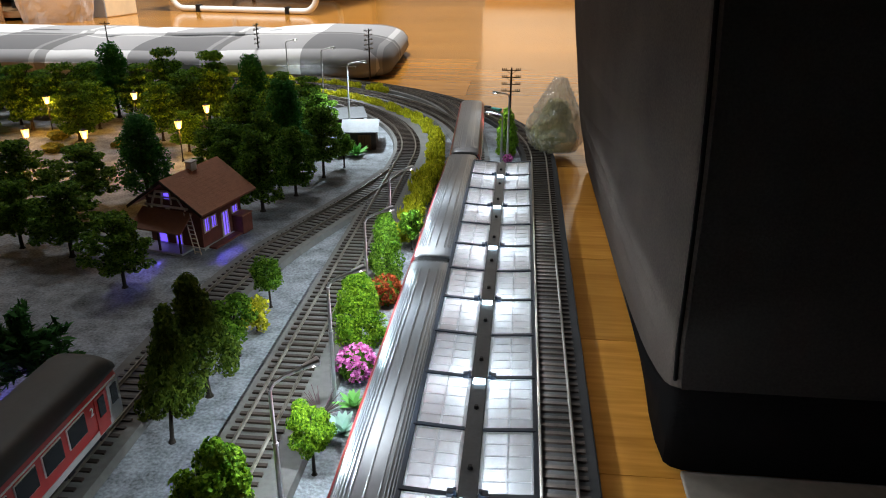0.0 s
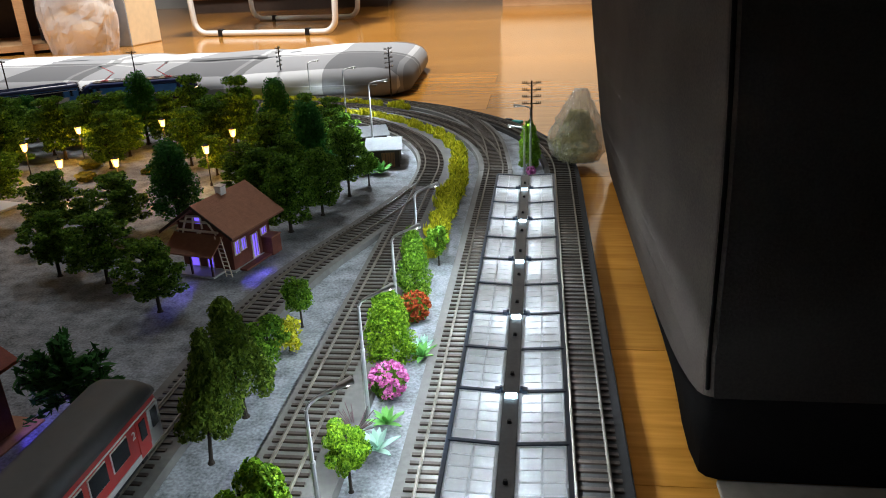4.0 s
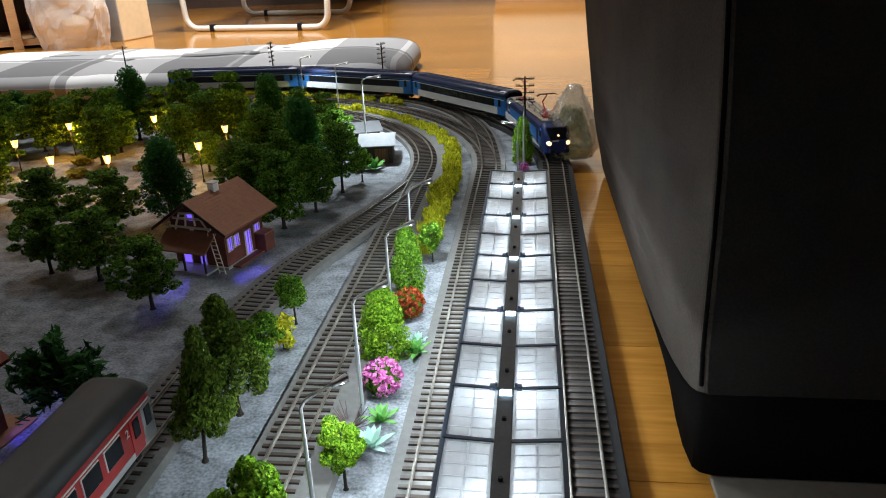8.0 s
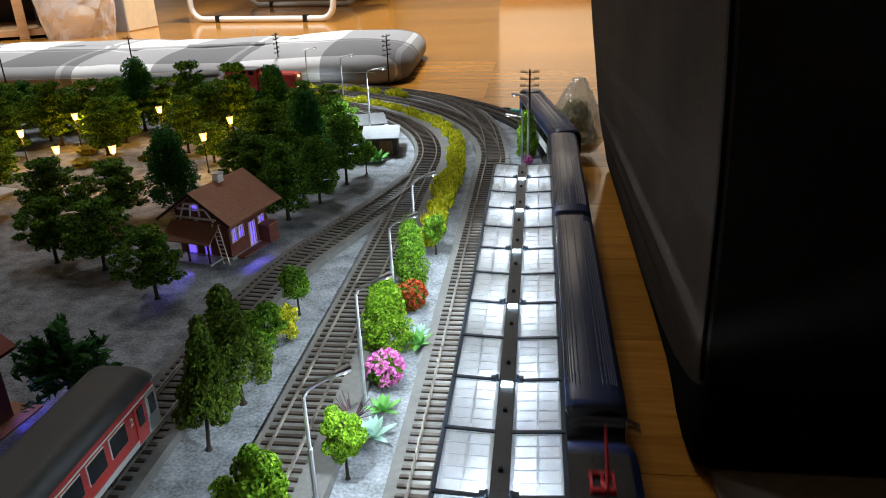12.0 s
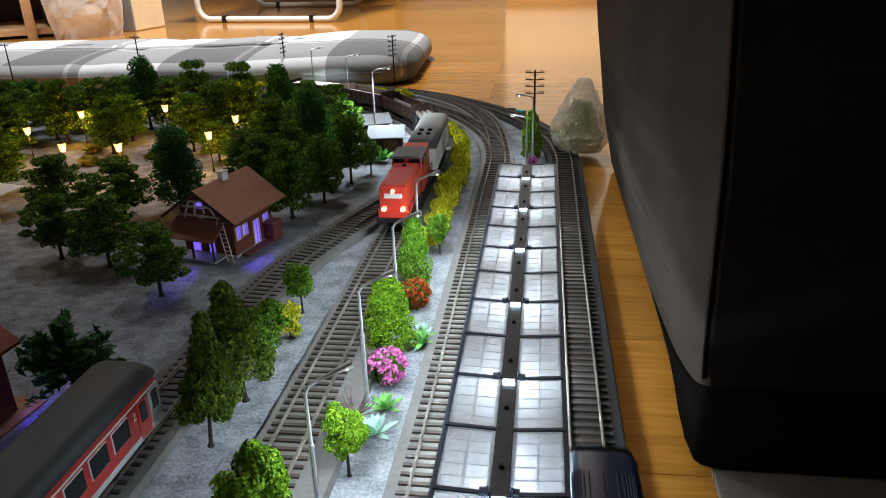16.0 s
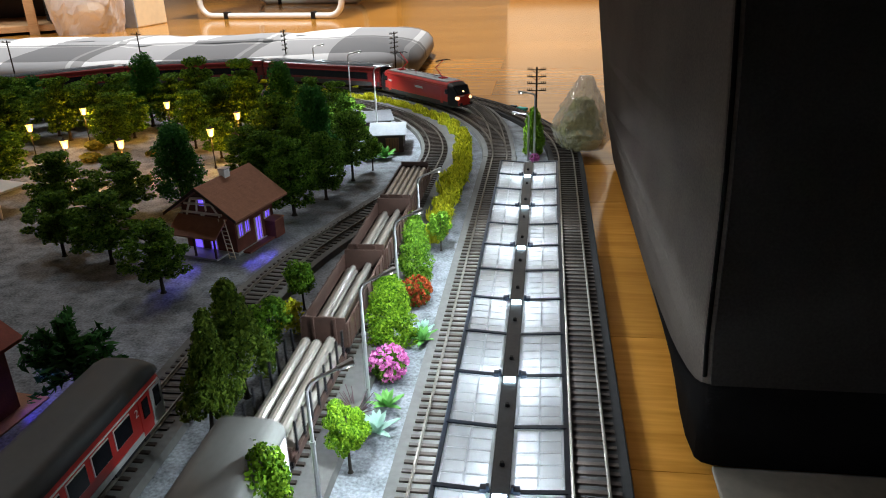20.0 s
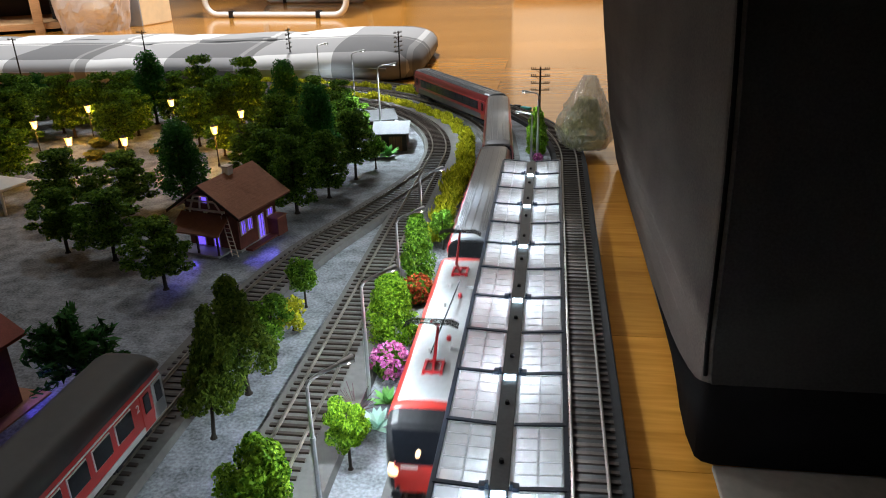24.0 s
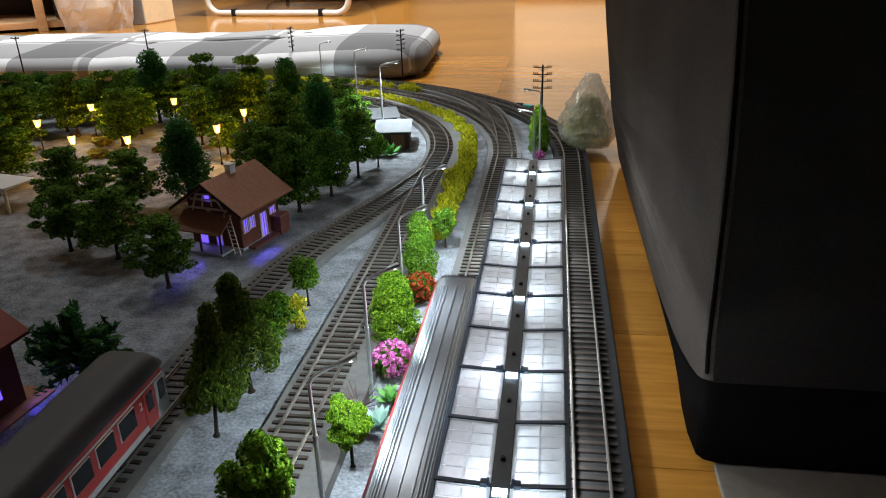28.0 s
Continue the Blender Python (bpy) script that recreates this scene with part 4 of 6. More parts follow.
wagon, flat = gondola(), stake_wagon()
goods_set = [(diesel_loco(), 0.164), (van(), 0.156), (flat, 0.110)] + [(w_, 0.118) for w_ in (wagon, copy_thing(wagon, I4), gondola(True))]

# the red coach that stands on the siding
def old_coach():
    """A red local coach with white-framed rounded windows and a plain dark roof."""
    c = thing("passenger_coach", "red passenger coach with dark grey roof standing on the siding", "train coach", group="coaches on the siding")
    ln, w = COACH - 0.008, 0.0322
    e = ln / 2
    ends = [(-e, 0.97, 0.009), (-e + 0.004, 1, 0.004), (-e + 0.01, 1, 0.0), (e - 0.01, 1, 0.0), (e - 0.004, 1, 0.004), (e, 0.97, 0.009)]
    zs, z1, top = Z0 + 0.0095, Z0 + 0.0365, Z0 + 0.0470
    part("body", hull(B(), ends, w, zs, z1, top - 0.001), RED, c)
    roof_ends = [(-e - 0.0005, 0.97, 0.006), (-e + 0.004, 1.0, 0.0016), (-e + 0.010, 1.012, 0.0), (e - 0.010, 1.012, 0.0), (e - 0.004, 1.0, 0.0016), (e + 0.0005, 0.97, 0.006)]
    part("roof", arch(B(), roof_ends, w, z1 - 0.0004, top), GREY_ROOF, c, "plain dark grey arched roof", smooth=True)
    for s in (-1, 1):
        y = s * (w / 2 + 0.00015)
        part("waist_line", box(B(), 0, y, z1 - 0.0042, ln - 0.004, 0.0006, 0.0009), WHITE_PAINT, c)
        part("lower_line", box(B(), 0, y, zs + 0.0002, ln - 0.004, 0.0006, 0.0034), GREY_PAINT, c)
        for k in range(10):
            x = -e + 0.040 + (ln - 0.080) * k / 9
            fr = part("window", box(B(), x, s * (w / 2 + 0.0002), zs + 0.0098, 0.0150, 0.0007, 0.0118, 0.0003), WHITE_PAINT, c, "white-framed window")
            part("window_pane", box(B(), x, s * (w / 2 + 0.0007), zs + 0.0104, 0.0138, 0.0004, 0.0106), WINDOW, fr)
        for q in (-1, 1):
            part("end_panel", box(B(), q * (e - 0.0065), s * (w / 2 + 0.0002), zs + 0.0006, 0.0110, 0.0006, 0.0215, 0.0002), GREY_PAINT, c, "pale grey end panel")
            d = part("door", box(B(), q * (e - 0.0185), s * (w / 2 + 0.0002), zs + 0.0006, 0.0105, 0.0007, 0.0215, 0.0002), RED, c)
            part("door_window", box(B(), q * (e - 0.0185), s * (w / 2 + 0.0007), zs + 0.0100, 0.0056, 0.0005, 0.0105), WINDOW, d)
            part("end_window", box(B(), q * (e - 0.0065), s * (w / 2 + 0.0007), zs + 0.0100, 0.0056, 0.0005, 0.0105), WINDOW, c)
            num = bpy.data.curves.new("class_number", "FONT")
            num.body, num.size, num.extrude, num.align_x = "2", 0.0065, 0.0001, "CENTER"
            tob = new("class_number", num)
            tob.parent = c
            tob.matrix_basis = pose(q * (e - 0.0268), s * (w / 2 + 0.0005), zs + 0.0150, 90, 0, 180 if s > 0 else 0)
            num.materials.append(WHITE_PAINT)
    for q in (-1, 1):
        part("gangway", box(B(), q * (e + 0.0012), 0, zs + 0.001, 0.0036, 0.0135, 0.0262, 0.0006), DARK, c, "black rubber gangway")
        bogie(c, q * 0.096)
    part("underframe", box(B(), 0, 0, Z0 + 0.005, 0.12, 0.022, 0.0056, 0.001), DARK, c)
    return c


siding_coach = old_coach()
siding_coach.matrix_world = pose(SIDING_X, 0.362 - COACH / 2, 0, 0, 0, 90)
copy_thing(siding_coach, pose(SIDING_X, 0.362 - COACH * 1.5, 0, 0, 0, 90))

# ---- foliage ----
BARK = mat("dark_brown_bark", (0.02, 0.014, 0.009), 0.85, 0, 300, 0.4, 0.4)
LEAF = {
    "dark": leafy("dark_green_flock", (0.022, 0.1, 0.024), (0.065, 0.24, 0.04), 0.3),
    "wood": leafy("deep_green_flock", (0.02, 0.07, 0.01), (0.21, 0.39, 0.04), 0.25),
    "mid": leafy("mid_green_flock", (0.014, 0.055, 0.006), (0.17, 0.33, 0.03), 0.3),
    "light": leafy("light_green_flock", (0.03, 0.1, 0.008), (0.2, 0.38, 0.03)),
    "bright": leafy("bright_green_flock", (0.03, 0.11, 0.004), (0.25, 0.43, 0.026)),
    "conifer": leafy("olive_green_flock", (0.03, 0.07, 0.008), (0.17, 0.25, 0.028), 0.35),
    "yellow": leafy("yellow_green_flock", (0.2, 0.24, 0.01), (0.72, 0.68, 0.04), 0.35),
    "pink": leafy("pink_blossom", (0.4, 0.06, 0.26), (0.85, 0.3, 0.62)),
    "red": leafy("orange_red_blossom", (0.12, 0.03, 0.01), (0.5, 0.1, 0.03)),
    "agave": leafy("green_agave_leaf", (0.12, 0.36, 0.08), (0.3, 0.6, 0.18), 0.3),
    "pale": leafy("pale_agave_leaf", (0.3, 0.5, 0.42), (0.6, 0.78, 0.68)),
    "plastic": leafy("dark_plastic_leaf", (0.022, 0.09, 0.022), (0.07, 0.23, 0.055)),
    "straw": leafy("straw_grass", (0.13, 0.14, 0.02), (0.34, 0.32, 0.05)),
}


def leaf_mesh(name, blobs, count, size, material, seed, shape=(1, 1), long=1.0, fill=0.45, up=0.0):
    """Many small folded leaves spread over the skins of some balls; the balls lie in a unit tree (height 1, width 1)."""
    rng = np.random.default_rng(seed)
    w = np.array([b[3] ** 2 for b in blobs])
    pick = rng.choice(len(blobs), count, p=w / w.sum())
    c = np.array([b[:3] for b in blobs])[pick]
    r = np.array([b[3] for b in blobs])[pick]
    d = rng.normal(size=(count, 3))
    d /= np.linalg.norm(d, axis=1)[:, None]
    sq = np.array([b[4] if len(b) > 4 else 1.0 for b in blobs])[pick]
    rad = 1.12 * r * (fill + (1.05 - fill) * rng.random(count) ** 0.5)
    pos = c + d * rad[:, None] * np.stack([np.ones(count), np.ones(count), sq], 1)
    n = d + 0.45 * rng.normal(size=(count, 3))
    n /= np.linalg.norm(n, axis=1)[:, None]
    u = np.cross(n, rng.normal(size=(count, 3)))
    u = u * (1 - up) + np.array([0, 0, up])
    u /= np.linalg.norm(u, axis=1)[:, None]
    v = np.cross(n, u)
    s = size * (0.55 + 0.9 * rng.random(count))[:, None]
    k = np.array([shape[0], shape[0], shape[1]])
    tri = [pos + (u * s * long) * k, pos + (v * s * 0.7 + n * s * 0.3) * k, pos - (u * s * long) * k, pos - (v * s * 0.7 + n * s * 0.25) * k]
    verts = np.stack(tri, 1).reshape(-1, 3)
    me = bpy.data.meshes.new(name)
    me.from_pydata(verts.tolist(), [], [(4 * i, 4 * i + 1, 4 * i + 2, 4 * i + 3) for i in range(count)])
    me.materials.append(material)
    return me


def trunk_mesh(limbs, r, top, seed):
    rng = random.Random(seed)
    b = B()
    rod(b, (0, 0, 0), (0.01, 0, top * 0.55), r, r * 0.7, 8)
    rod(b, (0.01, 0, top * 0.53), (0, 0.01, top), r * 0.7, r * 0.25, 7)
    rod(b, (0, 0, 0), (0, 0, 0.03), r * 1.7, r, 8)
    for k in range(limbs):
        a = 2 * math.pi * (k + rng.random() * 0.6) / max(1, limbs)
        z = top * (0.45 + 0.45 * rng.random())
        q = 0.12 + 0.14 * rng.random()
        rod(b, (0, 0, z), (q * math.cos(a), q * math.sin(a), z + 0.12 + 0.15 * rng.random()), r * 0.4, r * 0.12, 5)
    return finish("trunk", b, BARK)


def blobs_for(kind, seed):
    rng = random.Random(seed)
    out = []
    if kind in ("oak", "round"):
        # boughs in tiers: flat sprays of leaves round a gappy middle
        levels, low, high, reach = (5, 0.36, 0.92, 0.43) if kind == "oak" else (6, 0.28, 0.93, 0.39)
        for j in range(levels):
            f = j / (levels - 1)
            wide = reach * math.sqrt(max(0.03, 1 - ((f - 0.36) / 0.70) ** 2))
            n = 4 + int(wide * (15 if kind == "oak" else 18))
            turn = rng.random() * 6.283
            for k in range(n):
                a = turn + 6.283 * (k + 0.5 * rng.random()) / n
                q = wide * rng.choice((0.55, 0.85, 0.95, 1.08)) * (0.85 + 0.2 * rng.random())
                z = low + (high - low) * f + 0.02 * rng.uniform(-1, 1) - 0.06 * q / reach
                out.append((q * math.cos(a), q * math.sin(a), z, 0.075 + 0.045 * rng.random(), 0.45))
            out.append((0.05 * rng.uniform(-1, 1), 0.05 * rng.uniform(-1, 1), low + (high - low) * f - 0.02, 0.35 * wide + 0.03, 0.4))
    elif kind == "dome":
        for k in range(60):
            z = 0.16 + 0.76 * (k + 0.5) / 60
            q = 0.40 * (1 - max(0, z - 0.34) / 0.72) ** 0.75 * (0.55 + 0.45 * rng.random())
            a = k * 2.4 + rng.random()
            out.append((q * math.cos(a), q * math.sin(a), z, 0.10 + 0.05 * rng.random(), 0.6))
        out.append((0, 0, 0.45, 0.3, 1.1))
    elif kind == "cypress":
        for k in range(70):
            z = 0.29 + 0.67 * (k + 0.5) / 70
            q = 0.42 * (1 - max(0, z - 0.38) / 0.64) ** 1.1 * (0.5 + 0.5 * rng.random()) * (0.8 if z < 0.30 else 1)
            a = k * 2.4 + rng.random()
            out.append((q * math.cos(a), q * math.sin(a), z, 0.12 - 0.065 * z + 0.04 * rng.random(), 0.6))
    elif kind == "ball":
        for k in range(28):
            z = 0.40 + 0.52 * rng.random()
            q = 0.36 * math.sqrt(max(0.04, 1 - ((z - 0.66) / 0.34) ** 2)) * (0.55 + 0.45 * rng.random())
            a = rng.random() * 6.283
            out.append((q * math.cos(a), q * math.sin(a), z, 0.12 + 0.05 * rng.random(), 0.6))
    elif kind == "column":
        for k in range(80):
            z = 0.06 + 0.85 * (k + 0.5) / 80
            q = 0.37 * (1 if z < 0.45 else (1 - (z - 0.45) / 0.50) ** 0.7) * (0.62 + 0.38 * rng.random())
            a = k * 2.4 + rng.random()
            out.append((q * math.cos(a), q * math.sin(a), z, 0.13 if z < 0.8 else 0.10, 0.5))
    else:
        for k in range(16):
            z = 0.2 + 0.6 * rng.random()
            q = 0.34 * math.sqrt(max(0.04, 1 - ((z - 0.5) / 0.5) ** 2)) * rng.random() ** 0.5
            a = rng.random() * 6.283
            out.append((q * math.cos(a), q * math.sin(a), z, 0.18, 0.9))
    return out


def tree_kind(name, label, form, leaf, trunk, limbs, count, size, category="tree", long=1.0, aspect=1.6, variants=3):
    """Crown and trunk meshes for a kind of plant, in a few variants."""
    made = []
    for v in range(variants):
        crown = leaf_mesh("crown", blobs_for(form, v * 7 + len(name)), count, size, LEAF[leaf], v + len(name), (1, 1 / aspect), long)
        made.append((crown, trunk_mesh(limbs, trunk, 0.82, v)))
    return name, label, category, made


KINDS = {
    "o": tree_kind("leafy_tree", "dark green model tree with open layered crown", "oak", "wood", 0.03, 9, 8000, 0.024, variants=4),
    "r": tree_kind("round_tree", "green model tree with dense rounded crown", "round", "mid", 0.034, 7, 8500, 0.024, variants=5),
    "l": tree_kind("pale_tree", "light green model tree with loose crown", "round", "light", 0.03, 6, 7500, 0.025),
    "d": tree_kind("dense_tree", "very dark green dense model tree", "dome", "dark", 0.04, 3, 9000, 0.023),
    "c": tree_kind("cypress_tree", "tall olive green model cypress tree", "cypress", "conifer", 0.035, 3, 12000, 0.02, long=1.5),
    "b": tree_kind("small_tree", "small bright green model tree", "ball", "light", 0.035, 5, 3000, 0.038),
    "B": tree_kind("lime_tree", "lime green ball-shaped model tree", "ball", "bright", 0.04, 0, 8500, 0.027, aspect=1.4),
    "G": tree_kind("column_shrub", "bright green column-shaped shrub", "column", "bright", 0.03, 0, 10000, 0.027, "shrub", aspect=1.9),
    "H": tree_kind("hedge_shrub", "mid green column of ivy-like hedge", "column", "light", 0.03, 0, 9500, 0.027, "shrub", aspect=2.0),
    "y": tree_kind("yellow_bush", "small yellow blossoming round bush", "bush", "yellow", 0.04, 0, 700, 0.07, "shrub"),
}
# x, y, height, crown width, kind, lean to the east in degrees
TREES = [
    (-0.413, 0.6, 0.064, 0.053, 'o'), (-0.359, 0.587, 0.069, 0.06, 'o'), (-0.285, 0.535, 0.064, 0.052, 'o'), (-0.235, 0.715, 0.084, 0.056, 'r'),
    (-0.216, 0.765, 0.076, 0.048, 'r'), (-0.203, 0.831, 0.084, 0.052, 'o'), (-0.189, 0.873, 0.04, 0.029, 'b'), (-0.161, 0.446, 0.044, 0.03, 'b'),
    (-0.162, 0.515, 0.042, 0.025, 'b'), (-0.16, 0.48, 0.03, 0.021, 'y'), (-0.165, 0.356, 0.083, 0.035, 'c', 5), (-0.162, 0.400, 0.08, 0.044, 'c', -3),
    (-0.110, 0.287, 0.060, 0.037, 'B'), (-0.082, 0.339, 0.043, 0.0235, 'B'), (-0.0855, 0.469, 0.058, 0.036, 'G'), (-0.084, 0.565, 0.065, 0.029, 'H'),
    (-0.074, 0.634, 0.037, 0.022, 'b'), (-0.365, 0.739, 0.091, 0.062, 'd'), (-0.259, 0.878, 0.103, 0.056, 'd'), (-0.36, 1.059, 0.104, 0.05, 'd'),
    (-0.584, 1.092, 0.112, 0.054, 'd'), (-0.486, 1.057, 0.112, 0.056, 'r'), (-0.403, 1.026, 0.112, 0.06, 'l'), (-0.798, 1.128, 0.074, 0.042, 'd'),
    (-0.61, 1.055, 0.085, 0.048, 'r'), (-0.665, 1.004, 0.094, 0.052, 'r'), (-0.622, 1.022, 0.093, 0.06, 'r'), (-0.753, 1.003, 0.094, 0.054, 'r'),
    (-0.604, 0.782, 0.08, 0.066, 'l'), (-0.465, 0.683, 0.077, 0.062, 'o'), (-0.408, 0.702, 0.069, 0.064, 'o'), (-0.318, 0.812, 0.07, 0.054, 'r'),
    (-0.288, 0.78, 0.072, 0.058, 'r'), (-0.318, 0.905, 0.088, 0.056, 'r'), (-0.456, 0.966, 0.08, 0.046, 'l'), (-0.445, 1.02, 0.085, 0.058, 'r'),
    (-0.696, 1.09, 0.07, 0.056, 'r'), (-0.567, 0.955, 0.08, 0.052, 'r'), (-0.7, 0.93, 0.088, 0.06, 'r'), (-0.545, 1.09, 0.082, 0.056, 'r'),
    (-0.44, 1.085, 0.078, 0.056, 'r'), (-0.3, 0.985, 0.082, 0.056, 'r'), (-0.275, 0.935, 0.08, 0.05, 'r'), (-0.7, 0.86, 0.085, 0.06, 'o'),
    (-0.86, 1.06, 0.08, 0.055, 'r'), (-0.82, 0.97, 0.085, 0.06, 'r'), (-0.66, 0.76, 0.08, 0.06, 'o'), (-0.735, 1.1, 0.075, 0.055, 'r'),
    (-0.5, 1.12, 0.071, 0.055, 'r'), (-0.64, 1.13, 0.077, 0.055, 'r'), (-0.34, 1.12, 0.07, 0.05, 'r'), (-0.28, 1.06, 0.075, 0.05, 'r'),
    (-0.245, 0.99, 0.065, 0.045, 'r'), (-0.575, 1.02, 0.07, 0.05, 'l'), (-0.7, 1.03, 0.087, 0.055, 'o'), (-0.78, 1.06, 0.083, 0.06, 'o'),
    (-0.76, 0.93, 0.08, 0.06, 'l'), (-0.4, 0.92, 0.055, 0.04, 'l'), (-0.27, 0.83, 0.075, 0.05, 'r'),
]


def plant(kind, x, y, h, w, i, group, lean=0):
    name, label, category, made = KINDS[kind]
    crown, trunk = made[i % len(made)]
    t = thing(name, label, category, pose(x, y, 0, 0, lean) @ pose(0, 0, 0, 0, 0, (i * 77) % 360), group)
    m = Matrix.Diagonal((w, w, h, 1))
    put("trunk", trunk, t, m)
    put("crown", crown, t, m)
    return t


for i, (x, y, h, w, k, *lean) in enumerate(TREES):
    plant(k, x, y, h, w * (1.22 if y > 0.9 else 1.04), i, "model trees" if k not in "GHy" else "trackside shrubs", *lean)


def plastic_tree():
    """A tree of moulded plastic twigs with long leaves."""
    t = thing("moulded_tree", "dark green moulded plastic tree with spiky twigs beside the siding", "tree", pose(-0.264, 0.388, 0))
    rng = random.Random(4)
    part("trunk", rod(B(), (0, 0, 0), (0, 0, 0.04), 0.002, 0.001, 8), BARK, t)
    twigs, leaves = B(), []
    for k in range(95):
        a, e = rng.random() * 6.283, radians(rng.uniform(-12, 88))
        q = 0.026 * (0.75 + 0.35 * rng.random())
        z0 = 0.016 + 0.02 * rng.random()
        tip = (q * math.cos(a) * math.cos(e), q * math.sin(a) * math.cos(e), z0 + q * math.sin(e) * 0.9)
        rod(twigs, (0, 0, z0), tip, 0.0005, 0.0003, 5)
        for f in (0.5, 0.7, 0.85, 1.0):
            leaves.append((tip[0] * f, tip[1] * f, z0 + (tip[2] - z0) * f, 0.0022))
    tagged(part("twig", twigs, BARK, t), kind="stuff")
    put("crown", leaf_mesh("crown", leaves, 1900, 0.0015, LEAF["plastic"], 5, long=2.4), t)


plastic_tree()


def flower_bush(x, y, r, leaf, label):
    t = thing("flower_bush", label, "shrub", pose(x, y, 0), "trackside shrubs")
    put("foliage", leaf_mesh("foliage", [(0, 0, r * 0.75, r * 0.8, 0.9)], 500, 0.0022, LEAF["mid"], 3), t)
    rng = random.Random(int(r * 1e5))
    bl = []
    for k in range(60):
        d = Vector((rng.gauss(0, 1), rng.gauss(0, 1), rng.gauss(0.35, 1))).normalized()
        bl.append((d.x * r, d.y * r, r * 0.95 + d.z * r * 0.95, 0.0018))
    put("blossom", leaf_mesh("blossom", bl, 900, 0.0012, LEAF[leaf], 8), t)


flower_bush(-0.0795, 0.429, 0.0112, "pink", "round bush covered in bright pink blossom")
flower_bush(-0.0795, 0.531, 0.0112, "red", "round bush covered in orange-red blossom")
flower_bush(0.0030, 0.9165, 0.0042, "pink", "tiny pink flowering bush at the lamp posts")


def agave(x, y, r, leaf, label, n=15, group="spiky plants"):
    t = thing("agave_plant", label, "plant", pose(x, y, 0, 0, 0, (x * 9000) % 360), group)
    for k in range(n):
        a = k * 2.39996
        e = radians(20 + 58 * (k / n))
        ln = r * (1.15 - 0.25 * k / n)
        w = r * 0.16
        b = B()
        rings = []
        for f, ww in ((0, 0.6), (0.35, 1.0), (0.7, 0.7), (1.0, 0.05)):
            q = ln * f
            cx, cz = q * math.cos(e), q * math.sin(e) - 0.18 * ln * f * f + 0.001
            rings.append([(cx * math.cos(a) - s * w * ww * math.sin(a), cx * math.sin(a) + s * w * ww * math.cos(a), cz + u) for s, u in ((-1, 0.15 * w), (0, -0.25 * w), (1, 0.15 * w), (0, 0.1 * w))])
        part("leaf", loft(b, rings), LEAF[leaf], t)


agave(-0.0745, 0.397, 0.0125, "agave", "fresh green agave rosette")
agave(-0.0755, 0.3725, 0.0145, "pale", "pale blue-green agave rosette")
agave(-0.0655, 0.4745, 0.0135, "agave", "fresh green agave rosette")
agave(-0.0665, 0.4860, 0.0115, "pale", "pale blue-green agave rosette")
agave(-0.1845, 0.9230, 0.0200, "agave", "fresh green agave rosette")
agave(-0.2010, 0.9180, 0.0160, "agave", "fresh green agave rosette")


def dry_bush():
    t = thing("dry_bush", "low bare purple-brown twig bush", "shrub", pose(-0.0915, 0.389, 0), "trackside shrubs")
    rng = random.Random(2)
    for k in range(26):
        b = B()
        a, q = rng.random() * 6.283, 0.006 + 0.007 * rng.random()
        rod(b, (0, 0, 0), (q * math.cos(a), q * math.sin(a), 0.006 + 0.008 * rng.random()), 0.0004, 0.0002, 5)
        part("twig", b, mat("purple_brown_twig", (0.12, 0.07, 0.08), 0.7, 0, 200, 0.2) if k == 0 else bpy.data.materials["purple_brown_twig"], t)


dry_bush()

# the row of yellow shrubs between the tracks
TUFT = [leaf_mesh("foliage", [(0, 0, 0.35, 0.36, 0.8), (0.2, 0.1, 0.5, 0.28, 0.9), (-0.2, -0.05, 0.55, 0.26, 0.9), (0, -0.2, 0.6, 0.25, 1)], 520, 0.06, LEAF["yellow"], k, long=2.6, up=0.6) for k in range(4)]


def shrub_row():
    rng = random.Random(11)
    spots = [(-0.083 + rng.uniform(-0.004, 0.004), y) for y in np.arange(0.655, 0.93, 0.0125)]
    for v in np.arange(0.08, 1.45, 0.026):
        spots.append((CX + 0.467 * math.cos(v) + rng.uniform(-0.004, 0.004), CY + 0.450 * math.sin(v) + rng.uniform(-0.004, 0.004)))
    for v in np.arange(0.93, 1.6, 0.03):
        if 1.0 < v < 1.04:
            continue
        spots.append((CX + 0.552 * math.cos(v), CY + 0.520 * math.sin(v) + rng.uniform(-0.003, 0.003)))
    for i, (x, y) in enumerate(spots):
        s = rng.uniform(0.020, 0.026) * (1 if y < 1.0 else 0.8)
        t = thing("yellow_shrub", "low yellow-green flocked shrub in a trackside row", "shrub", pose(x, y, -0.001, 0, 0, i * 53 % 360), "yellow shrub row")
        put("foliage", TUFT[i % 4], t, Matrix.Diagonal((s, s, s * rng.uniform(0.7, 1.0), 1)))


shrub_row()
GRASS = leaf_mesh("foliage", [(0, 0, 0.3, 0.4, 0.7)], 160, 0.12, LEAF["straw"], 9, long=1.8)
for i, (x, y, s) in enumerate([(-0.60, 0.96, 0.03), (-0.57, 0.90, 0.028), (-0.53, 0.88, 0.022), (-0.46, 0.90, 0.026), (-0.50, 0.93, 0.02), (-0.44, 0.88, 0.022), (-0.535, 0.745, 0.02)]):
    t = thing("grass_tuft", "dry yellow-green grass tuft on the park ground", "grass", pose(x, y, 0, 0, 0, i * 40), "park grass tufts")
    put("foliage", GRASS, t, Matrix.Diagonal((s, s, s * 0.6, 1)))

# ---- lamps ----


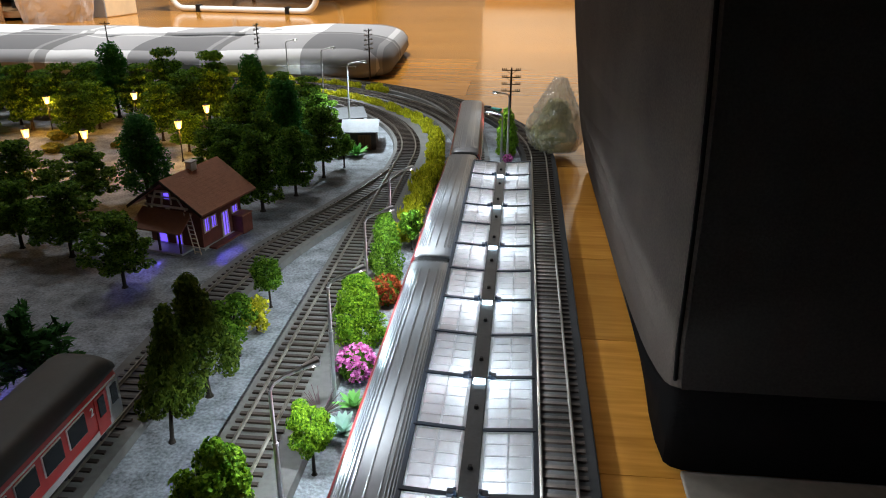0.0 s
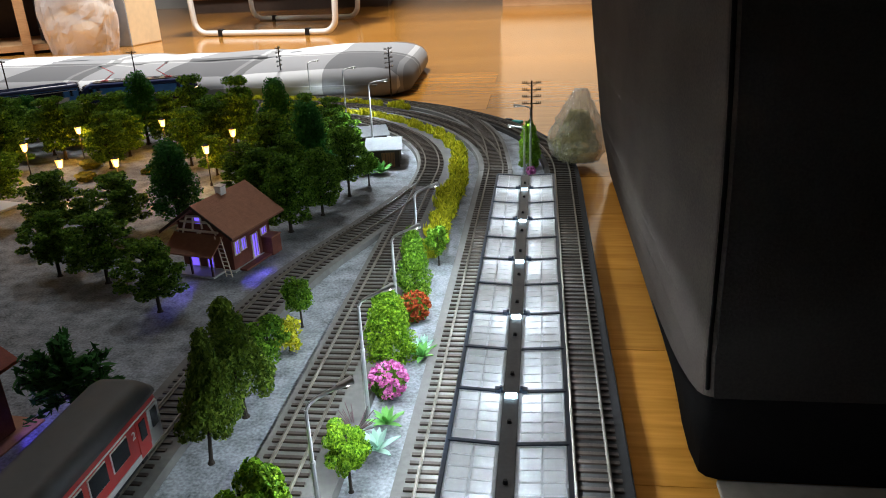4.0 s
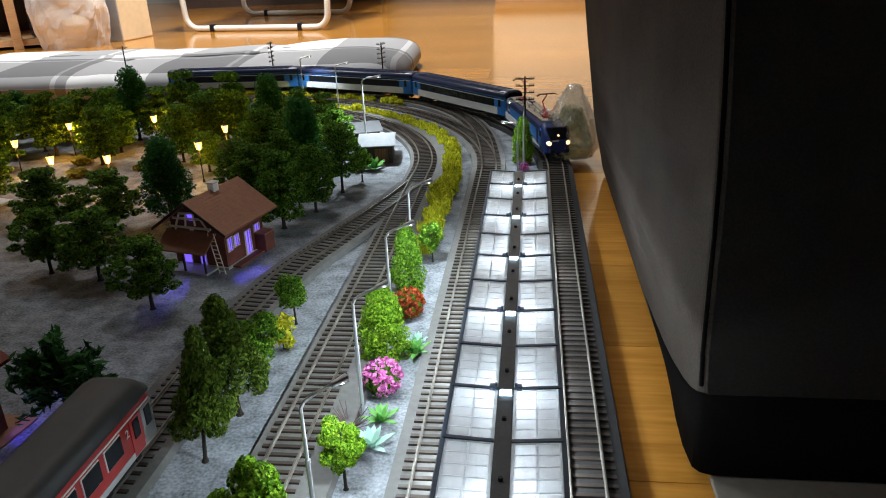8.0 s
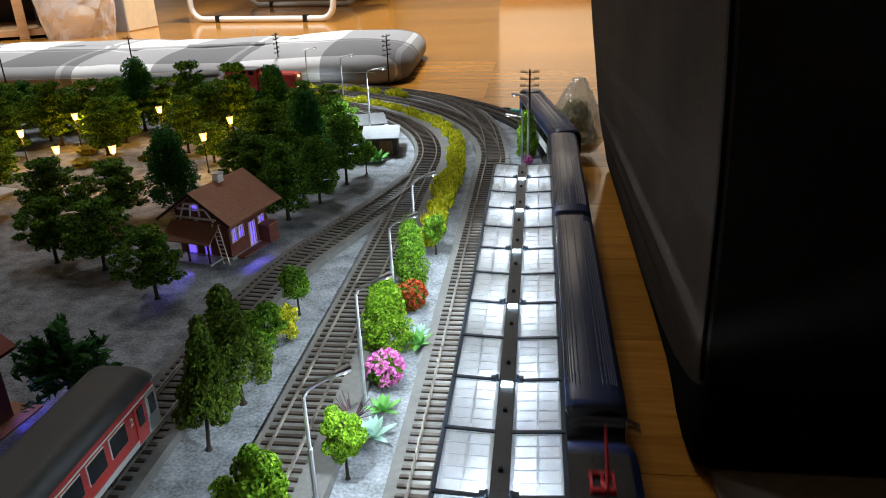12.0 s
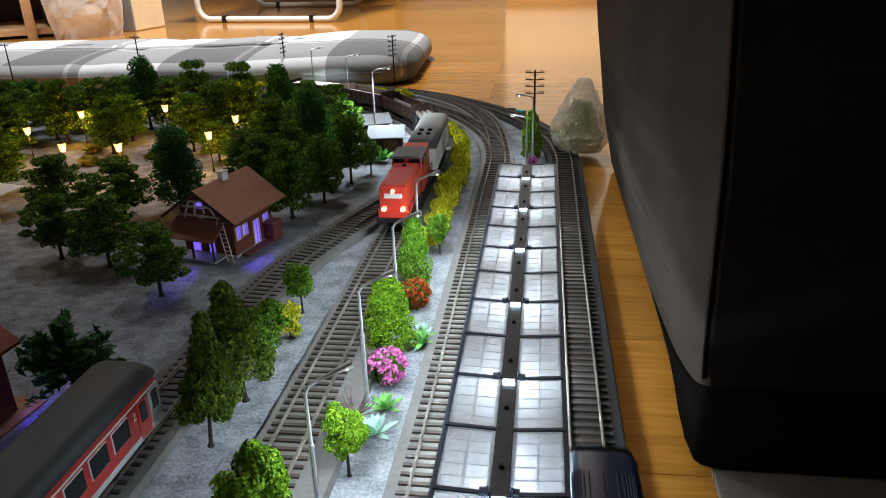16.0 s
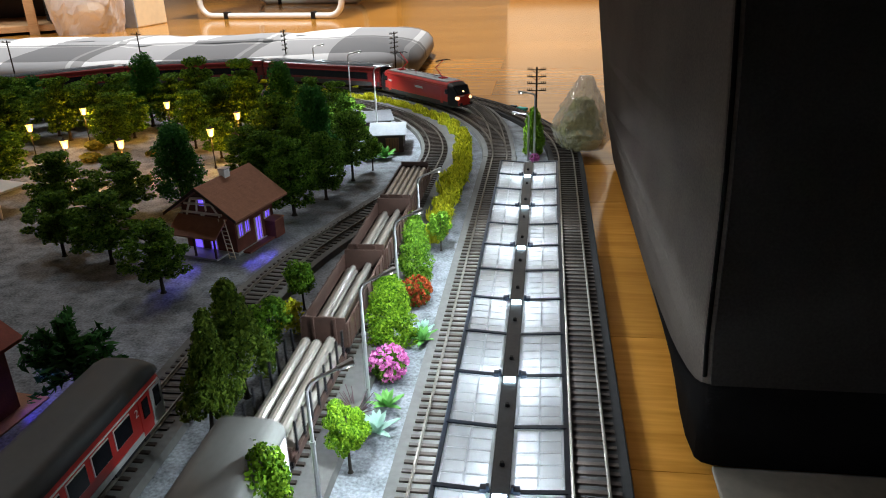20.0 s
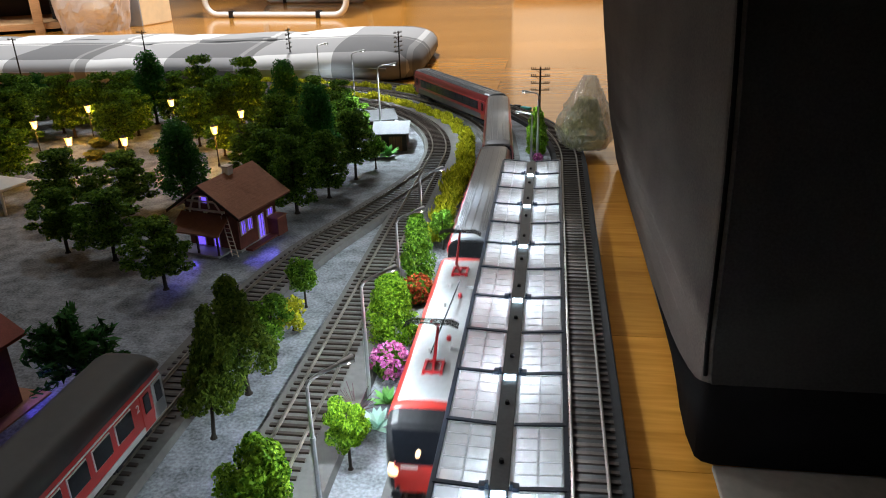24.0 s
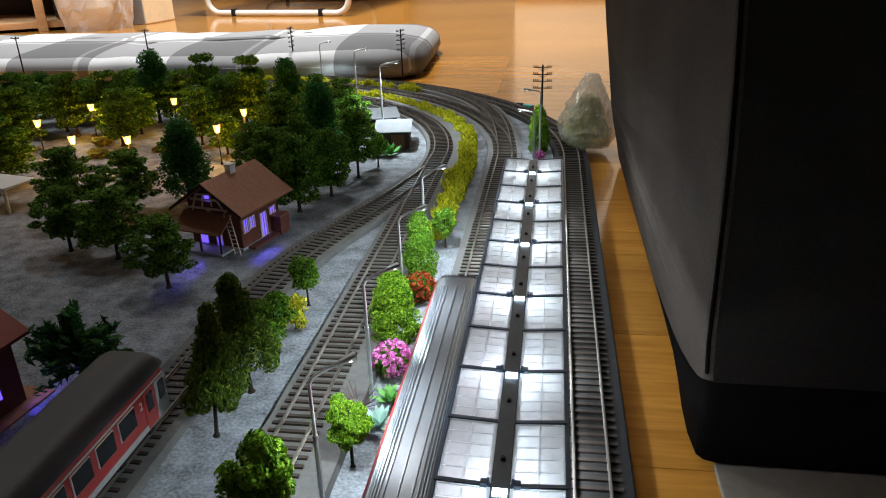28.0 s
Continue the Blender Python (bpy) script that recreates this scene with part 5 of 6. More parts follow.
def street_lamp(x, y, h, arm, lit=1.0, beam=136):
    """A bent whip street lamp; arm is the offset of its head."""
    t = thing("street_lamp", "slim silver bent-arm street lamp with white lamp head", "street lamp", pose(x, y, 0), "street lamps")
    b = B()
    rod(b, (0, 0, 0), (0, 0, h * 0.60), 0.0014, 0.0012, 8)
    rod(b, (0, 0, h * 0.60), (0, 0, h * 0.955), 0.0010, 0.0009, 8)
    part("pole", b, STEEL, t)
    part("collar", rod(B(), (0, 0, h * 0.585), (0, 0, h * 0.61), 0.0014, None, 10), STEEL, t)
    ax, ay = arm
    b = B()
    pts = [(0, 0, h * 0.955), (ax * 0.12, ay * 0.12, h * 0.985), (ax * 0.4, ay * 0.4, h), (ax, ay, h * 1.01)]
    for p_, q_ in zip(pts, pts[1:]):
        rod(b, p_, q_, 0.0009, None, 7)
    part("arm", b, STEEL, t)
    hd = B()
    dd = Vector((ax, ay, 0)).normalized()
    rod(hd, (ax, ay, h * 1.01), (ax + dd.x * 0.008, ay + dd.y * 0.008, h * 1.012), 0.0013, 0.0022, 10)
    part("head", hd, STEEL, t)
    part("bulb", ball(B(), ax + dd.x * 0.005, ay + dd.y * 0.005, h * 1.012 - 0.0006, 0.0019, 0.6), LEDW, t, "glowing white bulb")
    lamp("street_lamp_light", "SPOT", POST_WATT * lit, (0.8, 0.93, 1), look((x + ax + dd.x * 0.005, y + ay + dd.y * 0.005, h * 1.012 - 0.0035), (x + ax * 1.3, y + ay * 1.3, 0)), 0.002, beam)


for y in (0.302, 0.402, 0.502, 0.600):
    street_lamp(-0.0865, y, 0.0785, (0.011, 0.012), 1.0, 162)
street_lamp(-0.205, 0.979, 0.105, (0.016, 0.004), 2.6, 150)
street_lamp(-0.407, 1.372, 0.080, (0.010, 0.010), 1.0, 120)
street_lamp(-0.306, 1.234, 0.086, (0.012, 0.008), 1.3, 124)
street_lamp(0.0022, 0.926, 0.081, (-0.012, 0.002), 0.2)
street_lamp(-0.0050, 0.918, 0.0575, (-0.012, 0.004), 0.2)


def park_lamp(x, y, h):
    t = thing("park_lantern", "black park lantern post glowing warm yellow", "lamp post", pose(x, y, 0), "park lanterns")
    b = B()
    rod(b, (0, 0, 0), (0, 0, 0.004), 0.0018, 0.0012, 10)
    rod(b, (0, 0, 0.004), (0, 0, h - 0.005), 0.0008, 0.0006, 8)
    rod(b, (0, 0, h * 0.5), (0, 0, h * 0.52), 0.0012, None, 8)
    part("post", b, DARK, t)
    part("lantern", rod(B(), (0, 0, h - 0.005), (0, 0, h + 0.0042), 0.0026, 0.0044, 6), AMBERGLOW, t, "glowing amber lantern glass")
    b = B()
    rod(b, (0, 0, h + 0.0042), (0, 0, h + 0.0062), 0.0046, 0.001, 6)
    ball(b, 0, 0, h + 0.0068, 0.0008, 1, 1)
    part("cap", b, DARK, t)
    lamp("park_lantern_light", "POINT", PARK_WATT, AMBER, Matrix.Translation((x + 0.006, y - 0.005, h - 0.008)), 0.002)


for x, y in ((-0.642, 0.894), (-0.542, 0.815), (-0.627, 0.990), (-0.473, 0.817), (-0.523, 1.031), (-0.390, 0.963), (-0.388, 0.874)):
    park_lamp(x, y, 0.046)

# ---- telegraph poles ----


def telegraph_pole(x, y, h, arms, turn=0):
    t = thing("telegraph_pole", "dark telegraph pole with crossarms and insulators", "utility pole", pose(x, y, 0, 0, 0, turn), "telegraph poles")
    part("post", rod(B(), (0, 0, 0), (0, 0, h), 0.0015, 0.0011, 8), BARK, t)
    for k in range(arms):
        z = h - 0.004 - k * 0.0085
        w = 0.0115
        a = part("crossarm", box(B(), 0, 0.0012, z, 2 * w, 0.001, 0.0011), BARK, t)
        for s in (-1, -0.78, -0.56, 0.56, 0.78, 1):
            part("insulator", rod(B(), (s * w * 0.95, 0.0012, z + 0.001), (s * w * 0.95, 0.0012, z + 0.0034), 0.0007, 0.0005, 6), GREY_PAINT if y > 1.2 else BARK, a)
        if k < 2:
            for s in (-1, 1):
                part("brace", rod(B(), (0, 0.001, z - 0.004), (s * 0.006, 0.0012, z), 0.0003, None, 5), BARK, t)


telegraph_pole(0.003, 0.968, 0.105, 4)
telegraph_pole(-0.272, 1.455, 0.094, 5, 60)
telegraph_pole(-0.497, 1.480, 0.098, 5, 85)
telegraph_pole(-0.790, 1.455, 0.100, 1, 172)
telegraph_pole(-1.010, 1.370, 0.098, 1, 165)
ivy = thing("ivy_column", "green ivy-clad column at the platform end", "shrub", pose(0.0005, 0.946, 0), "trackside shrubs")
put("foliage", KINDS["G"][3][1][0], ivy, Matrix.Diagonal((0.031, 0.031, 0.064, 1)))

# ---- the timbered house ----
TILE_ROOF = mat("brown_tile_roof", (0.34, 0.15, 0.085), 0.8, 0, 200, 0.18, 0.4)
BRICK = mat("dark_brick", (0.17, 0.05, 0.032), 0.8, 0, 150, 0.3, 0.5)
TIMBER = mat("dark_brown_timber", (0.04, 0.02, 0.013), 0.7, 0, 200, 0.25)
GABLE = mat("brown_gable_board", (0.11, 0.05, 0.034), 0.75, 0, 200, 0.25)
PALE_BEAM = mat("pale_beam_paint", (0.78, 0.66, 0.54), 0.6, 0, 200, 0.12)
CHIMNEY = mat("white_chimney_render", (0.85, 0.84, 0.82), 0.7, 0, 200, 0.1)


def house():
    W, L, ze, zr, o = 0.0617, 0.0631, 0.0425, 0.0613, 0.0119
    t = thing("timbered_house", "brown-roofed timbered house lit violet inside", "house", pose(-0.2536, 0.6135, 0, 0, 0, -13.91) @ Matrix.Diagonal((0.908, 0.924, 1, 1)))
    part("plinth", box(B(), -W / 2, L / 2, 0, W + 0.004, L + 0.004, 0.002, 0.0004), GREY_PAINT, t)
    th = 0.0016
    # east wall with its openings
    def wall_run(name, spans, place):
        for x0, x1, z0, z1 in spans:
            part(name, place(x0, x1, z0, z1), BRICK, t)
    east = lambda y0, y1, z0, z1: box(B(), -th / 2, (y0 + y1) / 2, z0, th, y1 - y0, z1 - z0)
    holes = ((0.0048, 0.0115, 0.0145, 0.0275, "window"), (0.0150, 0.0220, 0.0155, 0.0270, "window"), (0.0320, 0.0410, 0.002, 0.0250, "door"), (0.0485, 0.0571, 0.0185, 0.0260, "window"))
    edge = 0
    for y0, y1, z0, z1, nm in holes:
        wall_run("wall", [(edge, y0, 0.002, ze), (y0, y1, z1, ze)] + ([(y0, y1, 0.002, z0)] if z0 > 0.002 else []), east)
        edge = y1
    wall_run("wall", [(edge, L, 0.002, ze)], east)
    for y0, y1, z0, z1, nm in holes:
        w_ = part(nm, box(B(), -0.0012, (y0 + y1) / 2, z0, 0.0006, y1 - y0, z1 - z0), VIOLETGLOW, t, "violet glowing pane")
        for k in (y0, (y0 + y1) / 2, y1):
            part("frame_bar", box(B(), 0.0002, k, z0, 0.0010, 0.0008, z1 - z0), PALE_BEAM, w_)
        for z in (z0, z1 - 0.0008):
            part("frame_bar", box(B(), 0.0002, (y0 + y1) / 2, z, 0.0010, y1 - y0, 0.0008), PALE_BEAM, w_)
        part("shutter", box(B(), 0.0004, y0 - 0.0012, z0, 0.0008, 0.0022, z1 - z0), PALE_BEAM, w_)
    part("wall", box(B(), -W / 2, L - th / 2, 0.002, W, th, ze - 0.002), BRICK, t)
    part("wall", box(B(), -W + th / 2, L / 2, 0.002, th, L - 2 * th, ze - 0.002), BRICK, t)
    # gable wall on the south with two lit openings
    south = lambda x0, x1, z0, z1: box(B(), (x0 + x1) / 2, th / 2, z0, x1 - x0, th, z1 - z0)
    wall_run("wall", [(-W + th, -0.051, 0.002, 0.017), (-0.041, -0.031, 0.002, 0.017), (-0.024, -th, 0.002, 0.017), (-W + th, -th, 0.017, ze)], south)
    for x0, x1 in ((-0.051, -0.041), (-0.031, -0.024)):
        w_ = part("window", box(B(), (x0 + x1) / 2, 0.0012, 0.002, x1 - x0, 0.0006, 0.015), VIOLETGLOW, t, "violet glowing doorway")
        for k in (x0, x1):
            part("frame_bar", box(B(), k, -0.0002, 0.002, 0.0008, 0.001, 0.015), PALE_BEAM, w_)
    for y in (th / 2, L - th / 2):
        g = B()
        loft(g, [[(0, y - th / 2, ze), (-W, y - th / 2, ze), (-W / 2, y - th / 2, zr - 0.002)], [(0, y + th / 2, ze), (-W, y + th / 2, ze), (-W / 2, y + th / 2, zr - 0.002)]])
        gb = part("gable", g, GABLE, t, "dark boarded gable")
        if y < 0.01:
            part("gable_window", box(B(), -0.0349, -0.0006, 0.0434, 0.0066, 0.0008, 0.0064), VIOLETGLOW, gb, "violet glowing gable window")
            for p_, q_ in (((-0.0612, 0.0362), (-0.0128, 0.0364)), ((-0.0562, 0.0441), (-0.0200, 0.0451)), ((-0.0477, 0.0490), (-0.0310, 0.0500)), ((-0.0539, 0.0366), (-0.0477, 0.0490)),
                           ((-0.0178, 0.0368), (-0.0240, 0.0453)), ((-0.0422, 0.0376), (-0.0398, 0.0500)), ((-0.0307, 0.0386), (-0.0314, 0.0500)),
                           ((-0.0545, 0.0335), (-0.0545, 0.0362)), ((-0.0375, 0.0345), (-0.0350, 0.0364)), ((-0.0325, 0.0364), (-0.0350, 0.0345)), ((-0.0160, 0.0340), (-0.0160, 0.0362))):
                part("beam", rod(B(), (p_[0], -0.0008, p_[1]), (q_[0], -0.0008, q_[1]), 0.0012, None, 4), PALE_BEAM, gb)
    slope = (zr - ze) / (W / 2)
    for s in (-1, 1):
        r = B()
        x0, x1 = -W / 2, -W / 2 + s * (W / 2 + o)
        z1 = zr - (W / 2 + o) * slope
        n = 13
        ring = lambda y: [(x0, y, zr), (x1, y, z1), (x1, y, z1 + 0.0018), (x0, y, zr + 0.0018)]
        rf = part("roof_slope", loft(r, [ring(-o), ring(L + o)]), TILE_ROOF, t, "brown tiled roof slope")
        for k in range(n):
            f = (k + 0.5) / n
            xx, zz = x0 + (x1 - x0) * f, zr + 0.0016 + (z1 - zr) * f
            part("tile_course", box(B(), 0, 0, 0, abs(x1 - x0) / n * 1.35, L + 2 * o, 0.00035, m=pose(xx, L / 2, zz, 0, s * (math.degrees(math.atan(slope)) - 1.5), 0)), TILE_ROOF, rf)
        part("fascia", loft(B(), [[(x0, -o - 0.0006, zr - 0.001), (x0, -o - 0.0006, zr + 0.0018), (x0, -o, zr + 0.0018), (x0, -o, zr - 0.001)], [(x1, -o - 0.0006, z1 - 0.001), (x1, -o - 0.0006, z1 + 0.0018), (x1, -o, z1 + 0.0018), (x1, -o, z1 - 0.001)]]), TIMBER, rf)
    ch = part("chimney", box(B(), -W / 2 + 0.0005, 0.0335, zr - 0.008, 0.007, 0.0085, 0.0150, 0.0003), CHIMNEY, t, "white chimney")
    part("chimney_cap", box(B(), -W / 2 + 0.0005, 0.0335, zr + 0.0070, 0.0085, 0.0100, 0.0012, 0.0002), GREY_PAINT, ch)
    # lean-to roof over the south front
    lt = B()
    loft(lt, [[(x, -0.0005, 0.0320), (x, -0.021, 0.0195), (x, -0.021, 0.0207), (x, -0.0005, 0.0334)] for x in (-W - 0.004, -0.008)])
    part("porch_roof", lt, TILE_ROOF, t, "brown lean-to porch roof")
    for x in (-W - 0.002, -0.036, -0.012):
        part("porch_post", box(B(), x, -0.018, 0, 0.0016, 0.0016, 0.0212), TIMBER, t)
    part("porch_floor", box(B(), -W / 2 - 0.006, -0.010, 0, W - 0.008, 0.020, 0.0016), GREY_PAINT, t)
    lad = B()
    foot, head = Vector((0.0023, -0.0122, 0.0006)), Vector((-0.0125, -0.003, 0.0335))
    side = Vector((0.0034, 0, 0))
    for k in (-1, 1):
        rod(lad, foot + side * k, head + side * k, 0.0006, None, 5)
    ladder = part("ladder", lad, PALE_BEAM, t, "pale wooden ladder leaning on the house")
    for k in range(9):
        at = foot.lerp(head, (k + 0.6) / 9.4)
        part("rung", rod(B(), at - side, at + side, 0.0005, None, 5), PALE_BEAM, ladder)
    part("annex", box(B(), 0.006, L - 0.008, 0, 0.013, 0.016, 0.017, 0.0004), BRICK, t, "low brick annex")
    part("annex_top", box(B(), 0.006, L - 0.008, 0.017, 0.0145, 0.0175, 0.0012, 0.0003), TILE_ROOF, t)
    part("terrace", box(B(), 0.0052, 0.030, 0, 0.0104, 0.05, 0.0018, 0.0003), BRICK, t, "brick terrace strip")
    place = t.matrix_world
    for (x, y, z, tx, ty) in ((0.002, 0.010, 0.030, 0.0269, -0.0133), (0.002, 0.033, 0.030, 0.0312, 0.0066), (-0.034, -0.002, 0.018, -0.0188, -0.0549)):
        lamp("window_light", "SPOT", VIOLET_WATT * (1.7 if x > 0 else 2.0), VIOLET, look(place @ Vector((x, y, z)), place @ Vector((tx, ty, 0))), 0.004, 26)


house()


def brick_house():
    t = thing("brick_signal_house", "dark brick house with red roof lit violet", "house", pose(-0.297, 0.377, 0, 0, 0, -6))
    part("wall", box(B(), -0.0275, -0.03, 0.001, 0.055, 0.06, 0.046), BRICK, t)
    part("plinth", box(B(), -0.0275, -0.03, 0, 0.075, 0.085, 0.001), TILE_ROOF, t)
    red_roof = mat("red_tile_roof", (0.3, 0.05, 0.025), 0.6, 0, 200, 0.2, 0.4)
    for s in (-1, 1):
        x1 = -0.0275 + s * 0.036
        ring = lambda y: [(-0.0275, y, 0.070), (x1, y, 0.044), (x1, y, 0.046), (-0.0275, y, 0.072)]
        part("roof_slope", loft(B(), [ring(-0.07), ring(0.008)]), red_roof, t, "red tiled roof slope")
    for s in (0, 1):
        for y in (-0.02, -0.04):
            part("window", box(B(), 0.0003, y, 0.012 + s * 0.017, 0.0010, 0.008, 0.011), VIOLETGLOW, t, "violet glowing window")
    place = t.matrix_world
    lamp("window_light", "SPOT", VIOLET_WATT * 0.5, VIOLET, look(place @ Vector((0.003, -0.015, 0.03)), place @ Vector((0.03, 0.012, 0))), 0.003, 80)


brick_house()


FELT = mat("grey_felt_roof", (0.17, 0.175, 0.185), 0.85, 0, 80, 0.15, 0.3)


def shed(x, y, rz, w, d, h, label, door):
    t = thing("shed", label, "shed", pose(x, y, 0, 0, 0, rz), "sheds")
    part("wall", box(B(), 0, d / 2, 0, w, d, h, 0.0003), TIMBER, t)
    # a shallow pitched roof, its ridge along x
    prof = [(-0.006, h - 0.0008), (d * 0.55, h + 0.0085), (d + 0.004, h + 0.002)]
    for (y0, z0), (y1, z1) in zip(prof, prof[1:]):
        ring = lambda x_: [(x_, y0, z0), (x_, y1, z1), (x_, y1, z1 + 0.0011), (x_, y0, z0 + 0.0011)]
        part("roof", loft(B(), [ring(-w / 2 - 0.004), ring(w / 2 + 0.004)]), FELT, t, "pale grey felt roof")
    for x_ in (-w / 2 + 0.0006, w / 2 - 0.0006):
        gable = [[(x_ + q, 0, h - 0.001), (x_ + q, d * 0.55, h + 0.0084), (x_ + q, d, h)] for q in (-0.0006, 0.0006)]
        part("gable", loft(B(), gable), TIMBER, t)
    if door:
        dr = part("door", box(B(), w * 0.14, -0.0005, 0.0005, w * 0.42, 0.0012, h * 0.78), wood("door_wood", (0.14, 0.05, 0.015), (0.26, 0.1, 0.03), 0.6, (30, 3, 3), 30), t, "brown plank door")
        for k in range(5):
            part("plank_joint", box(B(), w * 0.14 - w * 0.17 + k * w * 0.085, -0.0012, 0.001, 0.0004, 0.0004, h * 0.76), TIMBER, dr)


shed(-0.186, 0.952, 8, 0.040, 0.050, 0.024, "dark timber shed with pale grey pitched roof", True)
shed(-0.225, 1.045, 22, 0.050, 0.040, 0.020, "low dark shed with pale grey roof", False)
shed(-0.325, 1.145, 30, 0.045, 0.035, 0.020, "low dark shed with pale grey roof", False)


def pavilion():
    t = thing("white_pavilion", "small white flat-roofed party pavilion on splayed legs", "pavilion", pose(-0.566, 0.716, 0, 0, 0, -14))
    part("roof", box(B(), 0, 0, 0.024, 0.060, 0.040, 0.003, 0.0012), WHITE_PAINT, t)
    for sx in (-1, 1):
        for sy in (-1, 1):
            part("leg", rod(B(), (sx * 0.033, sy * 0.022, 0), (sx * 0.028, sy * 0.018, 0.025), 0.0013, 0.0018, 8), WHITE_PAINT, t)


pavilion()

# ---- room things ----
WOODEN = wood("beech_furniture", (0.5, 0.28, 0.13), (0.68, 0.42, 0.22), 0.45, (2, 2, 14), 4.0)
DARKWOOD = mat("dark_brown_wood", (0.05, 0.028, 0.018), 0.5, 0, 10, 0.2)
TUBEWHITE = mat("white_steel_tube", (0.78, 0.76, 0.72), 0.3, 0, 10, 0.04, coat=0.4)
FZ = -0.004


def tube_chair(x, y, w, rz, seat_mat, label):
    t = thing("tube_chair", label, "chair", pose(x, y, FZ, 0, 0, rz), "tube chairs")
    r, c = 0.011, 0.05

    def bend(pts):
        """A tube along a line that lies in the plane y = const."""
        p_ = np.array(pts)
        d = np.gradient(p_, axis=0)
        d /= np.linalg.norm(d, axis=1)[:, None]
        return loft(B(), [[(q_[0] - dd[2] * r * math.cos(a), q_[1] + r * math.sin(a), q_[2] + dd[0] * r * math.cos(a)) for a in np.linspace(0, 2 * math.pi, 14, endpoint=False)] for q_, dd in zip(p_, d)])

    def corner(cx, cz, a0, a1, y_):
        return [(cx + c * math.cos(radians(a)), y_, cz + c * math.sin(radians(a))) for a in np.linspace(a0, a1, 12)]

    for y_, nm in ((0, "loop"),):
        pts = [(-w / 2 - 0.02, y_, 0.43)] + corner(-w / 2 + c, c + r, 180, 270, y_) + corner(w / 2 - c, c + r, 270, 360, y_) + [(w / 2 + 0.02, y_, 0.43)]
        part(nm, bend(pts), TUBEWHITE, t, "white steel tube loop", smooth=True)
    part("seat", box(B(), 0, 0.21, 0.42, w + 0.02, 0.46, 0.04, 0.015), seat_mat, t)
    part("backrest", box(B(), 0, 0.44, 0.52, w, 0.03, 0.32, 0.012), seat_mat, t)
    for s in (-1, 1):
        part("foot_pad", box(B(), s * (w / 2 - 0.11), 0, 0.0002, 0.016, 0.028, 0.026, 0.002), DARK, t)


seat_grey = mat("grey_blue_cloth", (0.08, 0.1, 0.13), 0.9, 0, 20, 0.2)
tube_chair(-0.998, 2.767, 0.575, -8, seat_grey, "chair on white bent steel tube loops")
tube_chair(-1.045, 3.432, 0.52, -8, seat_grey, "chair on white bent steel tube loops")


def shelf():
    t = thing("open_shelf", "light wood open shelf with dark interior and stored things", "shelf", pose(-1.86, 2.50, FZ, 0, 0, 30))
    part("back", box(B(), 0, 0.2, 0, 0.66, 0.012, 0.9), DARKWOOD, t)
    for x in (-0.33, 0.33):
        part("side_panel", box(B(), x, 0, 0, 0.02, 0.4, 0.9, 0.001), DARKWOOD, t)
    for z in (0.01, 0.45, 0.88):
        part("shelf_board", box(B(), 0, 0, z, 0.64, 0.4, 0.02, 0.001), WOODEN, t)
    for x in (-0.1, 0.1, 0.27):
        part("front_bar", box(B(), x, -0.205, 0.0, 0.03, 0.012, 0.9, 0.001), WOODEN, t)
    for z in range(9):
        part("stored_reel", rod(B(), (0.19, -0.1, 0.035 + z * 0.022), (0.19, -0.1, 0.053 + z * 0.022), 0.055, None, 20), DARK, t)


shelf()


def clear_wrap(name, tint, clear, body="ShaderNodeBsdfTranslucent", gloss=0.22, rough=0.18):
    m = bpy.data.materials.new(name)
    m.use_nodes = True
    nt = m.node_tree
    nt.nodes.clear()
    out, t, g, d, a, b = [nt.nodes.new(k) for k in ("ShaderNodeOutputMaterial", "ShaderNodeBsdfTransparent", "ShaderNodeBsdfGlossy", body, "ShaderNodeMixShader", "ShaderNodeMixShader")]
    d.inputs[0].default_value = (*tint, 1)
    g.inputs["Roughness"].default_value = rough
    nz, tc, bp = nt.nodes.new("ShaderNodeTexNoise"), nt.nodes.new("ShaderNodeTexCoord"), nt.nodes.new("ShaderNodeBump")
    nz.inputs["Scale"].default_value, nz.inputs["Detail"].default_value = 30, 5
    bp.inputs["Distance"].default_value = 0.004
    nt.links.new(tc.outputs["Object"], nz.inputs["Vector"]); nt.links.new(nz.outputs["Fac"], bp.inputs["Height"])
    nt.links.new(bp.outputs[0], g.inputs["Normal"]); nt.links.new(bp.outputs[0], d.inputs["Normal"])
    a.inputs[0].default_value, b.inputs[0].default_value = clear, gloss
    nt.links.new(t.outputs[0], a.inputs[1]); nt.links.new(d.outputs[0], a.inputs[2])
    nt.links.new(a.outputs[0], b.inputs[1]); nt.links.new(g.outputs[0], b.inputs[2])
    nt.links.new(b.outputs[0], out.inputs[0])
    return m


